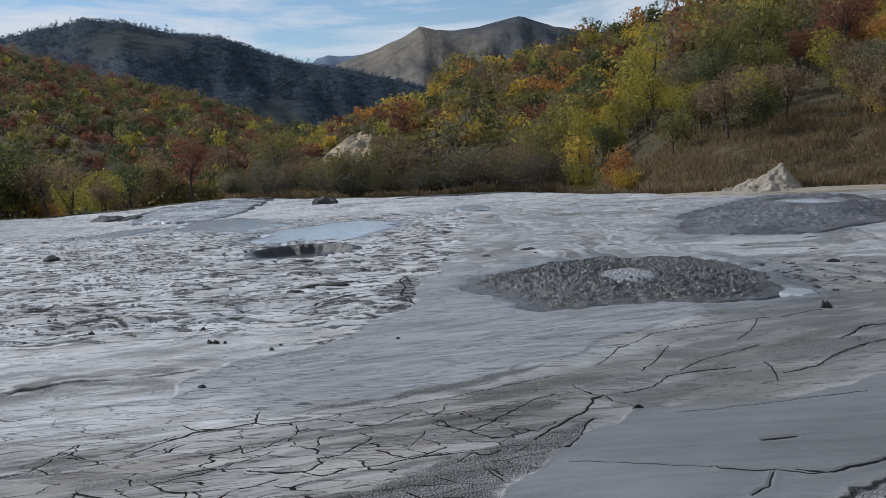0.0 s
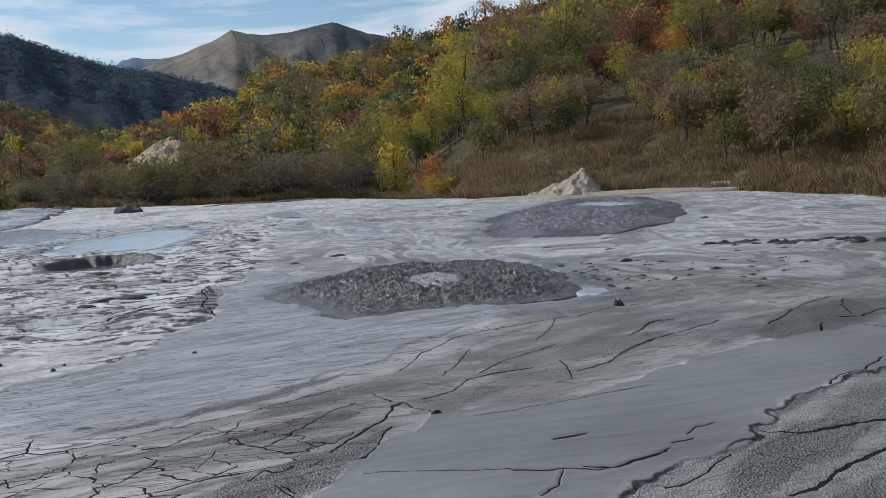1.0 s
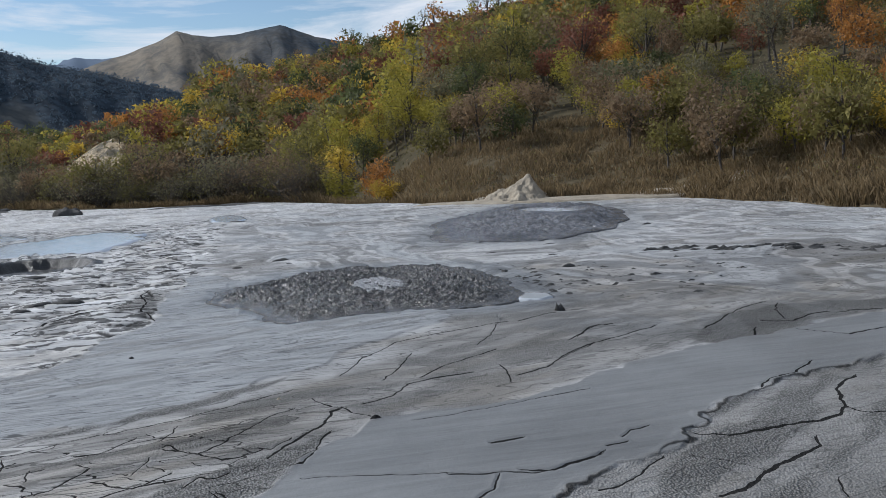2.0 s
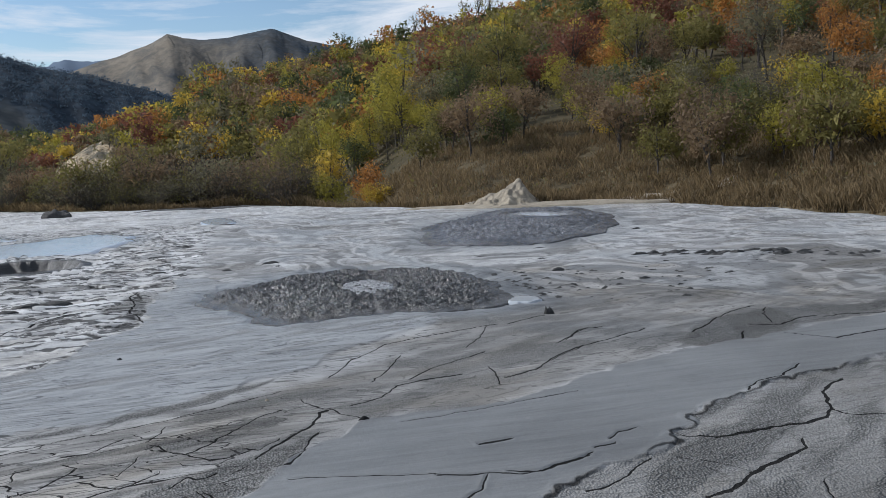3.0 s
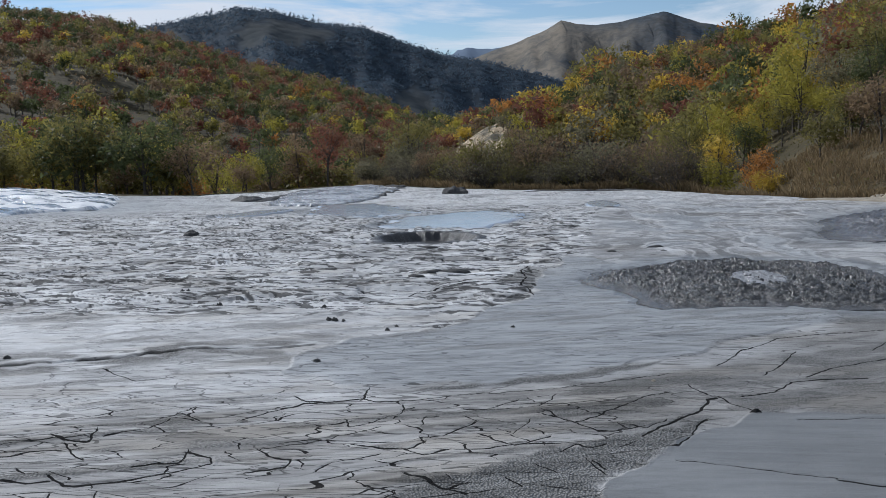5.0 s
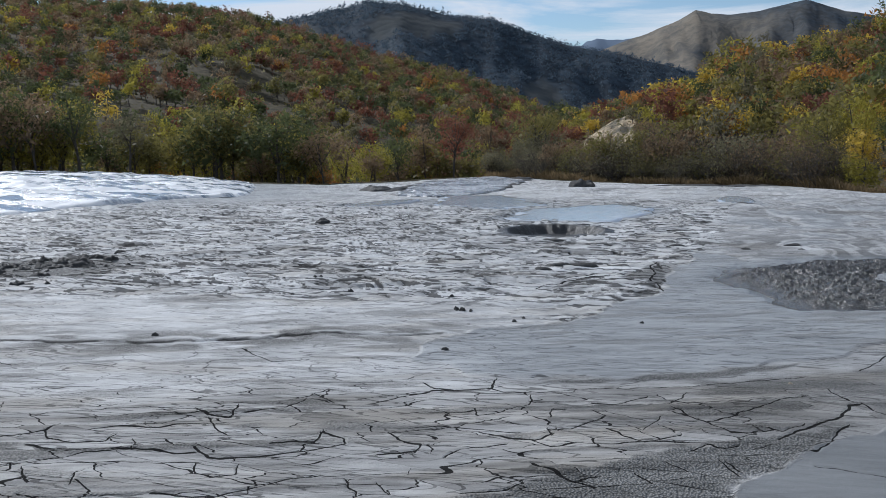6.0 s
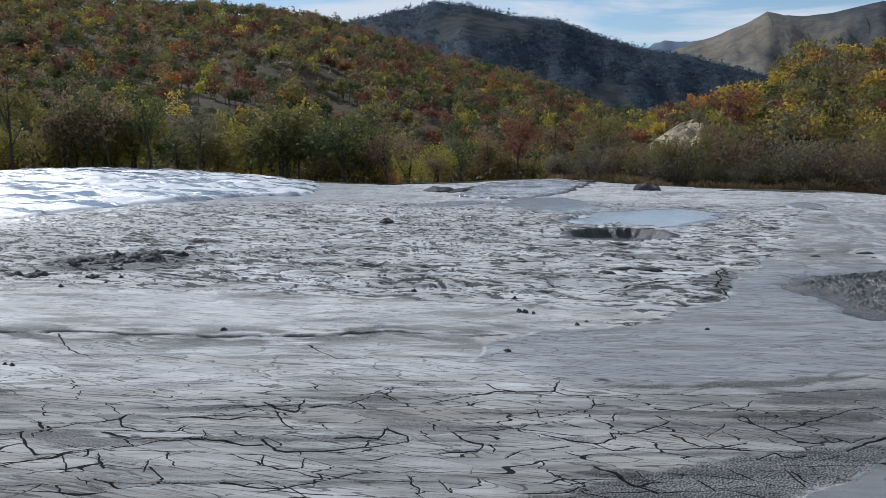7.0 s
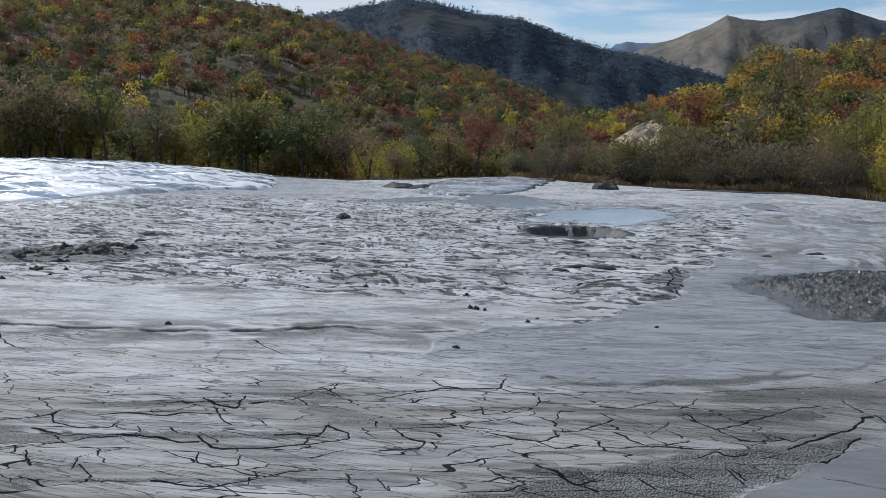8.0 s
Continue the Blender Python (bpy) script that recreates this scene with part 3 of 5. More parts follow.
crack(1, (-1.60, 3.99), (-1.53, 3.87), (-1.46, 3.79))
crack(.8, (-3.03, 3.43), (-2.83, 3.38), (-2.71, 3.47))
crack(1, (-3.25, 3.05), (-3.23, 3.15), (-3.21, 3.26))
crack(.8, (-5.79, 6.24), (-5.27, 5.79), (-5.01, 5.69))
crack(.8, (-3.52, 6.55), (-3.32, 6.37), (-3.06, 6.18), (-2.82, 6.32))
crack(1.6, (-1.93, 5.30), (-1.80, 5.50), (-1.65, 5.67), (-1.29, 5.81), (-1.31, 6.05))
crack(1.1, (-1.77, 5.87), (-1.65, 5.73), (-1.53, 5.73))
crack(.9, (-1.29, 5.81), (-1.18, 5.74), (-0.94, 5.79), (-0.70, 5.90), (-0.39, 6.01), (0.01, 6.16), (0.37, 6.39), (0.74, 6.61))
crack(1.1, (-1.28, 5.33), (-1.22, 5.17), (-1.09, 5.30), (-0.97, 5.49), (-0.99, 5.67))
crack(1, (-1.62, 4.71), (-1.49, 4.81), (-1.37, 4.87), (-1.19, 5.04), (-1.05, 5.17))
crack(1.2, (-1.62, 4.71), (-1.50, 4.60), (-1.39, 4.58), (-1.38, 4.47), (-1.58, 4.37))
crack(1.1, (-1.14, 4.86), (-0.98, 4.80), (-0.81, 4.79), (-0.74, 4.90), (-0.76, 4.98))
crack(.9, (-0.80, 5.23), (-0.81, 5.37), (-0.73, 5.40))
crack(1.3, (-1.22, 4.42), (-1.17, 4.55), (-1.06, 4.62), (-0.96, 4.69))
crack(1, (-0.81, 4.78), (-0.71, 4.70), (-0.59, 4.79))
crack(1.1, (-0.76, 4.99), (-0.66, 5.02), (-0.58, 5.15), (-0.49, 5.28))
crack(1.2, (-0.45, 5.07), (-0.33, 4.96), (-0.24, 4.89), (-0.13, 4.97), (-0.05, 5.06))
crack(1.1, (-0.60, 5.58), (-0.46, 5.56), (-0.36, 5.69), (-0.27, 5.79))
crack(1, (-0.13, 5.67), (-0.06, 5.81), (-0.04, 5.94))
crack(1.2, (-0.10, 5.57), (0.02, 5.38), (0.08, 5.32), (0.22, 5.46), (0.38, 5.69), (0.56, 5.99), (0.70, 6.09))
crack(1.1, (0.08, 5.32), (0.21, 5.17), (0.31, 5.18), (0.44, 5.26))
crack(1, (-0.17, 5.21), (-0.14, 5.16), (-0.09, 5.09))
crack(.8, (-0.35, 5.17), (-0.26, 5.08), (-0.17, 5.34))
crack(1, (0.02, 4.81), (0.11, 4.91), (0.17, 4.88), (0.25, 4.92))
crack(1.8, (-0.76, 4.41), (-0.65, 4.35), (-0.54, 4.23), (-0.42, 4.15))
crack(1.2, (-0.25, 4.39), (-0.16, 4.27))
crack(1.1, (0.19, 4.64), (0.24, 4.54))
crack(1, (-1.43, 3.97), (-1.33, 3.86))
crack(1, (-1.02, 3.94), (-0.81, 4.04), (-0.76, 4.13), (-0.79, 4.18), (-0.92, 4.23))
crack(.8, (-0.56, 5.39), (-0.48, 5.30))
crack(1.7, (0.47, 5.11), (0.59, 5.30), (0.73, 5.48), (0.86, 5.67), (0.92, 5.89), (0.98, 5.92))
crack(1, (0.85, 6.26), (0.97, 6.01), (1.08, 5.80), (1.20, 5.65))
crack(1.3, (0.56, 4.91), (0.64, 4.91), (0.71, 5.06), (0.79, 5.33), (0.85, 5.45))
crack(.9, (0.35, 5.32), (0.49, 5.26), (0.62, 5.40))
crack(.9, (0.15, 4.67), (0.20, 4.56), (0.24, 4.48))
crack(1.4, (1.66, 4.83), (1.74, 4.83), (1.86, 4.85))
crack(.6, (0.60, 4.66), (0.86, 4.59), (1.09, 4.52), (1.32, 4.45))
crack(1, (1.32, 4.43), (1.54, 4.37), (1.71, 4.29), (1.83, 4.30), (2.01, 4.38), (2.15, 4.43))
crack(1.2, (1.36, 4.07), (1.46, 4.14), (1.55, 4.32))
crack(.6, (1.37, 5.45), (1.63, 5.46), (1.96, 5.54), (2.29, 5.62), (2.62, 5.66))
crack(1.1, (2.34, 6.67), (2.33, 6.52), (2.24, 6.14))
crack(1.1, (1.70, 6.63), (1.90, 6.85), (2.13, 7.02), (2.48, 7.23))
crack(1.2, (1.16, 6.00), (1.37, 6.13), (1.56, 6.46), (1.77, 6.56), (2.09, 6.58))
crack(1.1, (2.35, 6.31), (2.63, 6.44), (2.86, 6.70), (3.17, 6.96), (3.43, 7.07))
crack(1, (1.15, 6.94), (1.40, 7.42), (1.60, 7.63), (1.77, 7.86), (2.16, 8.04), (2.59, 8.14), (2.94, 8.27))
crack(.9, (1.41, 6.65), (1.58, 6.94), (1.79, 7.37))
crack(1.1, (3.23, 7.27), (3.49, 7.61), (3.70, 7.61))
crack(.9, (2.39, 7.46), (2.63, 7.81), (2.80, 8.15))
crack(1.5, (2.78, 4.58), (2.93, 4.46), (3.10, 4.47), (3.28, 4.49), (3.51, 4.50), (3.71, 4.55), (3.83, 4.65), (3.96, 4.88), (4.12, 5.10), (4.37, 5.24))
crack(1, (3.82, 4.63), (3.88, 4.51), (4.05, 4.46))
crack(1.7, (2.41, 3.71), (2.55, 3.74), (2.69, 3.83), (2.78, 3.91), (2.96, 4.00), (3.11, 4.05), (3.26, 4.14), (3.32, 4.24))
crack(1.1, (1.93, 3.98), (2.03, 3.99), (2.15, 4.05), (2.28, 4.18), (2.44, 4.31))
crack(1, (1.67, 4.34), (1.82, 4.29), (1.95, 4.34), (2.09, 4.39), (2.18, 4.47))
crack(1, (2.23, 4.54), (2.37, 4.58))
crack(1, (2.38, 4.66), (2.48, 4.74), (2.59, 4.77))
crack(1.2, (3.63, 5.22), (3.81, 5.36), (4.05, 5.44), (4.33, 5.65))
crack(1.3, (3.02, 3.67), (2.96, 3.58), (2.93, 3.49))
crack(.6, (2.59, 4.25), (2.67, 4.14), (2.75, 4.03), (2.80, 3.94))
crack(1, (3.05, 8.24), (3.32, 8.42), (3.51, 8.50))
crack(1, (2.84, 6.65), (3.26, 7.00), (3.61, 7.16), (4.01, 7.35))
crack(1.2, (3.12, 7.19), (3.42, 7.51), (3.57, 7.63))
crack(1, (4.33, 7.08), (4.58, 7.27), (5.05, 7.73), (5.54, 8.01))
crack(1.2, (4.92, 7.12), (5.16, 7.01), (5.47, 7.18), (5.73, 7.21), (6.05, 7.14), (6.36, 7.12))
crack(1.1, (5.56, 7.83), (5.36, 7.55), (5.16, 7.15))
crack(1.1, (4.69, 6.88), (4.54, 6.66), (4.48, 6.64))
crack(.9, (4.94, 6.63), (5.15, 6.28), (5.45, 6.35), (5.76, 6.42))
crack(1.5, (-0.04, 12.99), (-0.47, 12.65), (-0.61, 12.27), (-0.51, 11.68), (-0.54, 11.03), (-0.36, 10.25))
crack(1.3, (-1.79, 10.44), (-1.66, 10.75), (-1.40, 11.01), (-0.92, 11.16), (-0.56, 11.23))
CRACK_SLOTS = slots_for(CRACKS)
STEP = [(-8.5, 5.2), (-6.38, 6.08), (-5.64, 6.41), (-4.6, 6.63), (-3.73, 6.86), (-3.13, 7.22), (-2.65, 7.26), (-2.1, 7.5)]
LEDGE = [(1.2, 3.3), (1.76, 3.99), (2.09, 4.22), (2.29, 4.29), (2.53, 4.37), (2.68, 4.47), (2.74, 4.63), (2.94, 4.7), (3.0, 4.85), (3.24, 5.02), (3.53, 5.15), (3.78, 5.26), (4.13, 5.41), (4.51, 5.47), (4.81, 5.59), (7.0, 6.3)]
# pools: centre, half axes, turn of the long axis, unevenness
POOLS = {
    "blue": (-2.6, 22.1, 1.6, 2.6, 10, 0.2),
    "side": (-6.3, 26.6, 1.5, 2.9, -30, 0.3),
    "small": (-9.1, 25.6, 0.55, 1.6, 20, 0.15),
    "silver": (-10.0, 39.6, 2.2, 10.0, -8, 0.14),
    "sunlit": (-26.6, 25.5, 11.0, 14.5, -8, 0.08),
    "ring": (0.95, 28.0, 0.55, 1.5, -2, 0.1),
    "puddle": (3.72, 9.6, 0.2, 0.26, 22, 0.2),
    "crater": (2.2, 11.45, 1.75, 2.2, 8, 0.17),
    "vent": (-2.65, 17.35, 0.85, 0.9, 0, 0.1),
    "dome": (7.65, 20.3, 2.2, 5.2, 27, 0.12),
}


def pool_reach(x, y, key):
    """1 on a pool's rim, less inside."""
    cx, cy, a, b, turn, uneven = POOLS[key]
    c, s = math.cos(radians(turn)), math.sin(radians(turn))
    u, v = ((x - cx) * c - (y - cy) * s) / a, ((x - cx) * s + (y - cy) * c) / b
    ang = np.arctan2(v, u)
    return np.hypot(u, v) / (1 + uneven * rough(1.3 * np.cos(ang) + 7 + cx, 1.3 * np.sin(ang) + cy, 201, 4, 0.6))


def pool_level(x, y, key):
    """Water lies level; the long mud sheets lie on the slope."""
    if key in ("blue", "side", "small", "ring"):
        return mud_base(np.array(POOLS[key][0]), np.array(POOLS[key][1] - 0.3 * POOLS[key][3])) + 0.0 * x
    return mud_base(x, y)


def mud(x, y, parts=False):
    """Height of the mud, and what its surface is like: wet, gritty, cracked, pale."""
    r = np.hypot(x, y)
    z = mud_base(x, y) + 0.03 * rough(x / 3.1, y / 3.1, 71, 3) * smooth(3, 8, r)
    flow = inside(x, y, [(-2.12, 6.55), (-2.05, 7.0), (-1.75, 7.75), (-1.0, 8.6), (-0.5, 10.0), (-0.3, 11.5), (0.0, 14.2), (0.5, 14.0), (0.6, 10.2), (2.6, 8.95), (2.0, 8.3), (1.0, 7.4), (0.45, 6.85), (-0.4, 6.3), (-1.1, 6.1)], 0.035, wobble=0.16, scale=0.8)
    slick = inside(x, y, [(0.15, 2.6), (0.2, 4.25), (0.65, 4.95), (1.2, 5.62), (2.1, 5.6), (3.2, 6.2), (4.5, 6.6), (7.5, 7.3), (10.5, 8.2), (10.0, 7.2), (6.5, 6.1)] + LEDGE[::-1][1:], 0.025, wobble=0.05, scale=0.3)
    side = inside(x, y, [(3.4, 3.2), (4.1, 4.0), (5.4, 5.1), (9, 6), (9, 3)], 0.03, wobble=0.1, scale=0.5, seed=65)
    grit = inside(x, y, [(-0.9, 4.0), (-0.3, 4.6), (0.1, 4.92), (0.85, 5.45), (0.62, 4.85), (0.2, 4.3), (0.1, 3.6)], 0.04, wobble=0.1, scale=0.35)
    grit = np.maximum(grit, inside(x, y, [(-1.1, 5.97), (-0.2, 6.42), (0.75, 7.1), (0.5, 6.75), (-0.1, 6.27)], 0.03, wobble=0.05, scale=0.4, seed=15))
    grit = np.maximum(grit, 0.75 * inside(x, y, [(-0.2, 6.15), (0.6, 6.6), (1.6, 7.0), (1.9, 7.7), (2.8, 8.9), (4.4, 9.2), (4.6, 8.2), (3.0, 6.6), (1.2, 5.8), (0.3, 5.9)], 0.1, wobble=0.25, scale=0.5, seed=25) * smooth(-0.3, 0.35, rough(x / 0.9 + y / 3, (y - 0.4 * x) / 0.35, 26, 3)))
    grit = np.maximum(grit, inside(x, y, [(4.0, 6.75), (4.9, 7.65), (5.8, 7.75), (7.5, 7.5), (5.4, 6.85), (4.05, 6.45)], 0.06, wobble=0.12, scale=0.5, seed=35))
    fan = inside(x, y, [(1.5, 2.9)] + LEDGE[1:] + [(6.4, 5.6), (5.0, 4.6), (4.0, 3.7), (3.2, 2.9)], 0.03, wobble=0.04, scale=0.3, seed=45)
    grit = np.maximum(grit, fan * (0.5 + 0.5 * smooth(-0.2, 0.3, rough(x / 1.2, (y - 0.7 * x) / 0.35, 46, 3))))
    v_ = y - 0.36 * x
    band = rough(x / 2.2 + 0.3 * rough(x / 1.5, y / 1.5, 80, 2), v_ / 0.3, 81, 3)
    left = smooth(0.9, -0.4, x - 0.25 * (y - 4)) * smooth(6.45, 6.0, y - 0.30 * x + 0.1 * rough(x / 0.9, y / 0.9, 82, 2))
    grit = np.maximum(grit, 0.75 * left * smooth(0.02, 0.32, band) * smooth(-0.5, 0.3, rough(x / 0.8, y / 0.6, 84, 3)))
    pan = smooth(0.5, -0.2, x + 1.4) * smooth(5.9, 6.3, y - 0.3 * x) * smooth(10.5, 8.5, y - 0.1 * x)
    grit = np.maximum(grit, 0.6 * pan * smooth(0.2, 0.55, rough(x / 1.1, v_ / 0.28, 83, 4)))
    grit = np.maximum(grit, 0.8 * inside(x, y, [(-0.9, 11.0), (-0.55, 12.5), (0.3, 13.4), (0.3, 12.6), (-0.35, 10.9)], 0.06, wobble=0.08, scale=0.4, seed=55))
    tract = smooth(-1.2, 0.7, x) * inside(x, y, [(-1.2, 5.8), (0.6, 6.7), (1.6, 7.3), (2.3, 8.3), (2.8, 9.0), (4.3, 9.4), (6, 9.2), (9.5, 9.3), (8.0, 7.6), (4.4, 6.6), (3.2, 6.2), (2.1, 5.65), (1.2, 5.6), (0.8, 5.3), (-0.9, 4.9)], 0.25, wobble=0.25, scale=0.7, seed=75)
    grit = np.maximum(grit, tract * (0.12 + 0.42 * smooth(-0.2, 0.3, rough(x / 0.9, v_ / 0.3, 76, 3))))
    # plates with cracks between, longer along the flow
    u, v = (0.9 * x + 0.42 * y), (-0.42 * x + 0.9 * y)
    wx, wy = 0.12 * rough(x / 0.45, y / 0.45, 91, 2), 0.12 * rough(x / 0.45 + 9, y / 0.45, 92, 2)
    f1, f2, who = cells((u + wx) / 0.42, (v + wy) / 0.2, 93)
    plates = (1 - slick) * (1 - flow) * (1 - side) * smooth(6.9, 6.1, y - 0.3 * x)
    z = z + 0.004 * plates * (who - 0.5) + 0.006 * plates * smooth(0.1, 0.45, band)
    # wavy lobes of half-dried flows further off
    waves = smooth(6.9, 8.2, y - 0.2 * x) * smooth(0.5, -0.5, x + 0.1 - 0.06 * (y - 9)) * smooth(34, 22, r) * (1 - flow)
    calm = waves * (1 - 0.75 * pan)
    qx, qy = x + 0.22 * rough(x / 0.6, y / 0.6, 95, 3), y + 0.22 * rough(x / 0.6 + 5, y / 0.6, 96, 3)
    g1, g2, lobe = cells(qx / 1.3, qy / 0.4, 97)
    k1, k2, chip = cells(qx / 0.7 + 5, qy / 0.2, 98)
    z = z + calm * (0.04 * (lobe - 0.5) + 0.02 * smooth(0, 0.25, g2 - g1) + 0.014 * (chip - 0.5) + 0.006 * rough(x / 0.2, y / 0.16, 99, 2) + 0.02 * rough(x / 1.1, y / 0.55, 100, 2))
    dark = np.zeros(x.shape)
    for every, tall, sd in ((0.62, 0.02, 161), (0.33, 0.012, 165)):
        phase = (y + 0.12 * x) / every + 1.2 * rough(x / 2.4, y / 1.1, sd, 3) + 0.22 * rough(x / 0.5, y / 0.6, sd + 2, 2)
        part_ = phase - np.floor(phase)
        held_ = smooth(-0.3, 0.3, rough(x / 1.5, y / 0.8, sd + 1, 3))
        z = z + calm * tall * (1 - part_) * held_
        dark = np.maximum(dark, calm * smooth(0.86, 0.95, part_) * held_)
    step = from_line(x + 0.1 * rough(x / 0.5, y / 0.5, 111, 3), y + 0.1 * rough(x / 0.5 + 3, y / 0.5, 112, 3), STEP)
    z = z + 0.01 * smooth(0.35, 0.0, step) * (0.6 + 0.4 * rough(x / 0.7, y / 0.7, 113, 2)) - 0.035 * smooth(0.04, 0.0, step)
    # swirled, streaky flows towards the rim and between the craters
    rest = (1 - waves) * (1 - slick) * (1 - flow) * smooth(7.0, 9.0, r)
    sx, sy = x + 1.1 * rough(x / 2.6, y / 4.5, 121, 3), y + 1.6 * rough(x / 2.6 + 8, y / 4.5, 122, 3)
    swirl = rough(sx / 1.5, sy / 2.3, 123, 4)
    z = z + rest * (0.006 * swirl + 0.003 * np.sin(11 * swirl) + 0.003 * rough(x / 0.45, y / 0.5, 124, 3) - 0.015 * smooth(0.62, 0.9, rough(x / 0.5, y / 0.9, 125, 3)))
    # raised margins of the fresh flows
    ledge = from_line(x + 0.05 * rough(x / 0.22, y / 0.22, 129, 3), y + 0.05 * rough(x / 0.22 + 6, y / 0.22, 130, 3), LEDGE)
    ripple = np.sin(40 * (v_ + 0.25 * rough(x / 0.9, y / 0.9, 126, 3)))
    z = z + flow * (0.012 + 0.0012 * ripple) + 0.02 * flow * (1 - flow) + 0.014 * slick + 0.02 * slick * (1 - slick) + 0.014 * side
    z = z + 0.004 * slick * rough(x / 0.5, y / 0.35, 127, 3) + 0.007 * smooth(0.075, 0.03, ledge) * (0.75 + 0.5 * rough(x / 0.35, y / 0.35, 128, 2))
    grit = np.maximum(grit, 1.0 * smooth(0.8, 0.1, step) * smooth(-0.3, 0.3, rough(x / 0.6, y / 0.3, 114, 3)))
    heap = np.exp(-(((x + 8.7) / 1.5) ** 2) - ((y - 10.7) / 1.4) ** 2)
    grit = np.maximum(grit, smooth(0.35, 0.7, heap + 0.25 * rough(x / 0.5, y / 0.4, 115, 3)))
    wet = np.clip(0.85 * slick + 0.9 * flow + 0.8 * side, 0, 1)
    wet = np.maximum(wet, 0.75 * rest * smooth(0.05, 0.4, swirl) * smooth(-2, 1, x))
    fringe = inside(x, y, [(-2.12, 6.55), (-2.05, 7.0), (-1.75, 7.75), (-1.0, 8.6), (-0.5, 10.0), (-0.3, 11.5), (0.6, 10.2), (2.6, 8.95), (2.0, 8.3), (1.0, 7.4), (0.45, 6.85), (-0.4, 6.3), (-1.1, 6.1)], 0.4)
    splash = np.maximum(smooth(1.5, 1.15, pool_reach(x, y, "crater")), 0.8 * smooth(1.4, 1.1, pool_reach(x, y, "dome")))
    wet = np.maximum(wet, np.maximum(0.5 * fringe * smooth(7.9, 7.3, y), splash))
    seam_shade = np.maximum(0.95 * smooth(0.075, 0.015, step) * smooth(-0.6, 0.1, rough(x / 0.5, y / 0.3, 116, 3)), 0.9 * smooth(0.022, 0.008, ledge) * smooth(-0.6, -0.1, rough(x / 0.5, y / 0.5, 131, 2)))
    # The shaded faces of the flow fronts are coloured dark like the cracks.
    seam_shade = np.maximum(seam_shade, 0.9 * smooth(0.25, 0.7, dark))
    strip = smooth(0.885, 0.935, r / rim(np.degrees(np.arctan2(x, y))) + 0.012 * rough(x / 1.5, y / 1.5, 141, 2)) * smooth(14, 17, np.degrees(np.arctan2(x, y))) * smooth(33, 25, np.degrees(np.arctan2(x, y)))
    rifts = np.full((8, *x.shape), 0.07) if parts else None
    nigh = np.full(x.shape, 0.07)
    for slot, (line, width) in zip(CRACK_SLOTS, CRACKS):
        xs, ys = [p[0] for p in line], [p[1] for p in line]
        box = (x > min(xs) - 0.1) & (x < max(xs) + 0.1) & (y > min(ys) - 0.1) & (y < max(ys) + 0.1)
        if not box.any():
            continue
        bx, by = x[box], y[box]
        d = beside_line(bx + 0.014 * rough(bx / 0.12, by / 0.12, 101, 2), by + 0.014 * rough(bx / 0.12 + 7, by / 0.12, 102, 2), line)
        w = width * (0.5 + 0.1 * np.hypot(bx, by))
        z[box] += 0.003 * smooth(0.08, 0.02, np.abs(d)) - 0.006 * smooth(2.0, 0.2, np.abs(d) / (0.011 * w))
        if parts:
            old = rifts[slot][box]
            d = d / w
            nigh[box] = np.minimum(nigh[box], np.abs(d))
            rifts[slot][box] = np.where(np.abs(d) < np.abs(old), d, old)
    for key in POOLS:
        k = smooth(1.1, 0.97, pool_reach(x, y, key))
        z = z * (1 - k) + k * (pool_level(x, y, key) - (0.17 if key == "vent" else 0.04))
        if key in ("blue", "side", "small", "sunlit"):
            wet = np.maximum(wet, smooth(1.5, 1.0, pool_reach(x, y, key)))
        if key == "crater":
            wet = np.maximum(wet, 1.5 * smooth(1.28, 1.08, pool_reach(x, y, key)) * smooth(12.8, 10.5, y + 0.5 * x))
    if not parts:
        return z
    tone = 0.5 + 0.16 * rough(x / 1.9, y / 1.3, 131, 3) + calm * (0.2 * (chip - 0.5) - 0.5 * smooth(0.15, 0.5, rough(x / 0.9, v_ / 0.5, 132, 4)))
    rings = np.sin(11 * swirl + 3 * rough(x / 3, y / 4, 136, 2))
    tone = tone + rest * (0.5 * swirl + 0.42 * smooth(-0.35, 0.35, rings) - 0.24) * smooth(9, 12, r) + left * (0.25 * rough(x / 1.6, v_ / 0.16, 133, 3) + 0.25 * rough(x / 2.4 + 0.3 * rough(x, y, 137, 2), (v_ + 0.06 * rough(x / 0.7, y / 0.7, 138, 2)) / 0.07, 139, 3)) + flow * 0.15 * ripple * smooth(-0.2, 0.4, rough(x, y, 134, 2))
    spatter = inside(x, y, [(3.3, 9.3), (3.7, 12.0), (6.5, 12.4), (14, 11.6), (14, 9.2), (6.0, 9.0)], 0.5, wobble=0.4, scale=0.8, seed=85)
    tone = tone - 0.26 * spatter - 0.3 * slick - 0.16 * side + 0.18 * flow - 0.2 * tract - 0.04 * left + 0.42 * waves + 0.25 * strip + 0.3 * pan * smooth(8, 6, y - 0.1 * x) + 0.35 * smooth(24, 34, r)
    patch = smooth(0.12, 0.42, rough(x / 0.9, v_ / 0.2, 151, 3)) * smooth(6.9, 7.9, y - 0.25 * x)
    tone = tone + flow * (0.1 + 0.22 * rough(x / 0.8, v_ / 0.1, 152, 3) - 0.06)
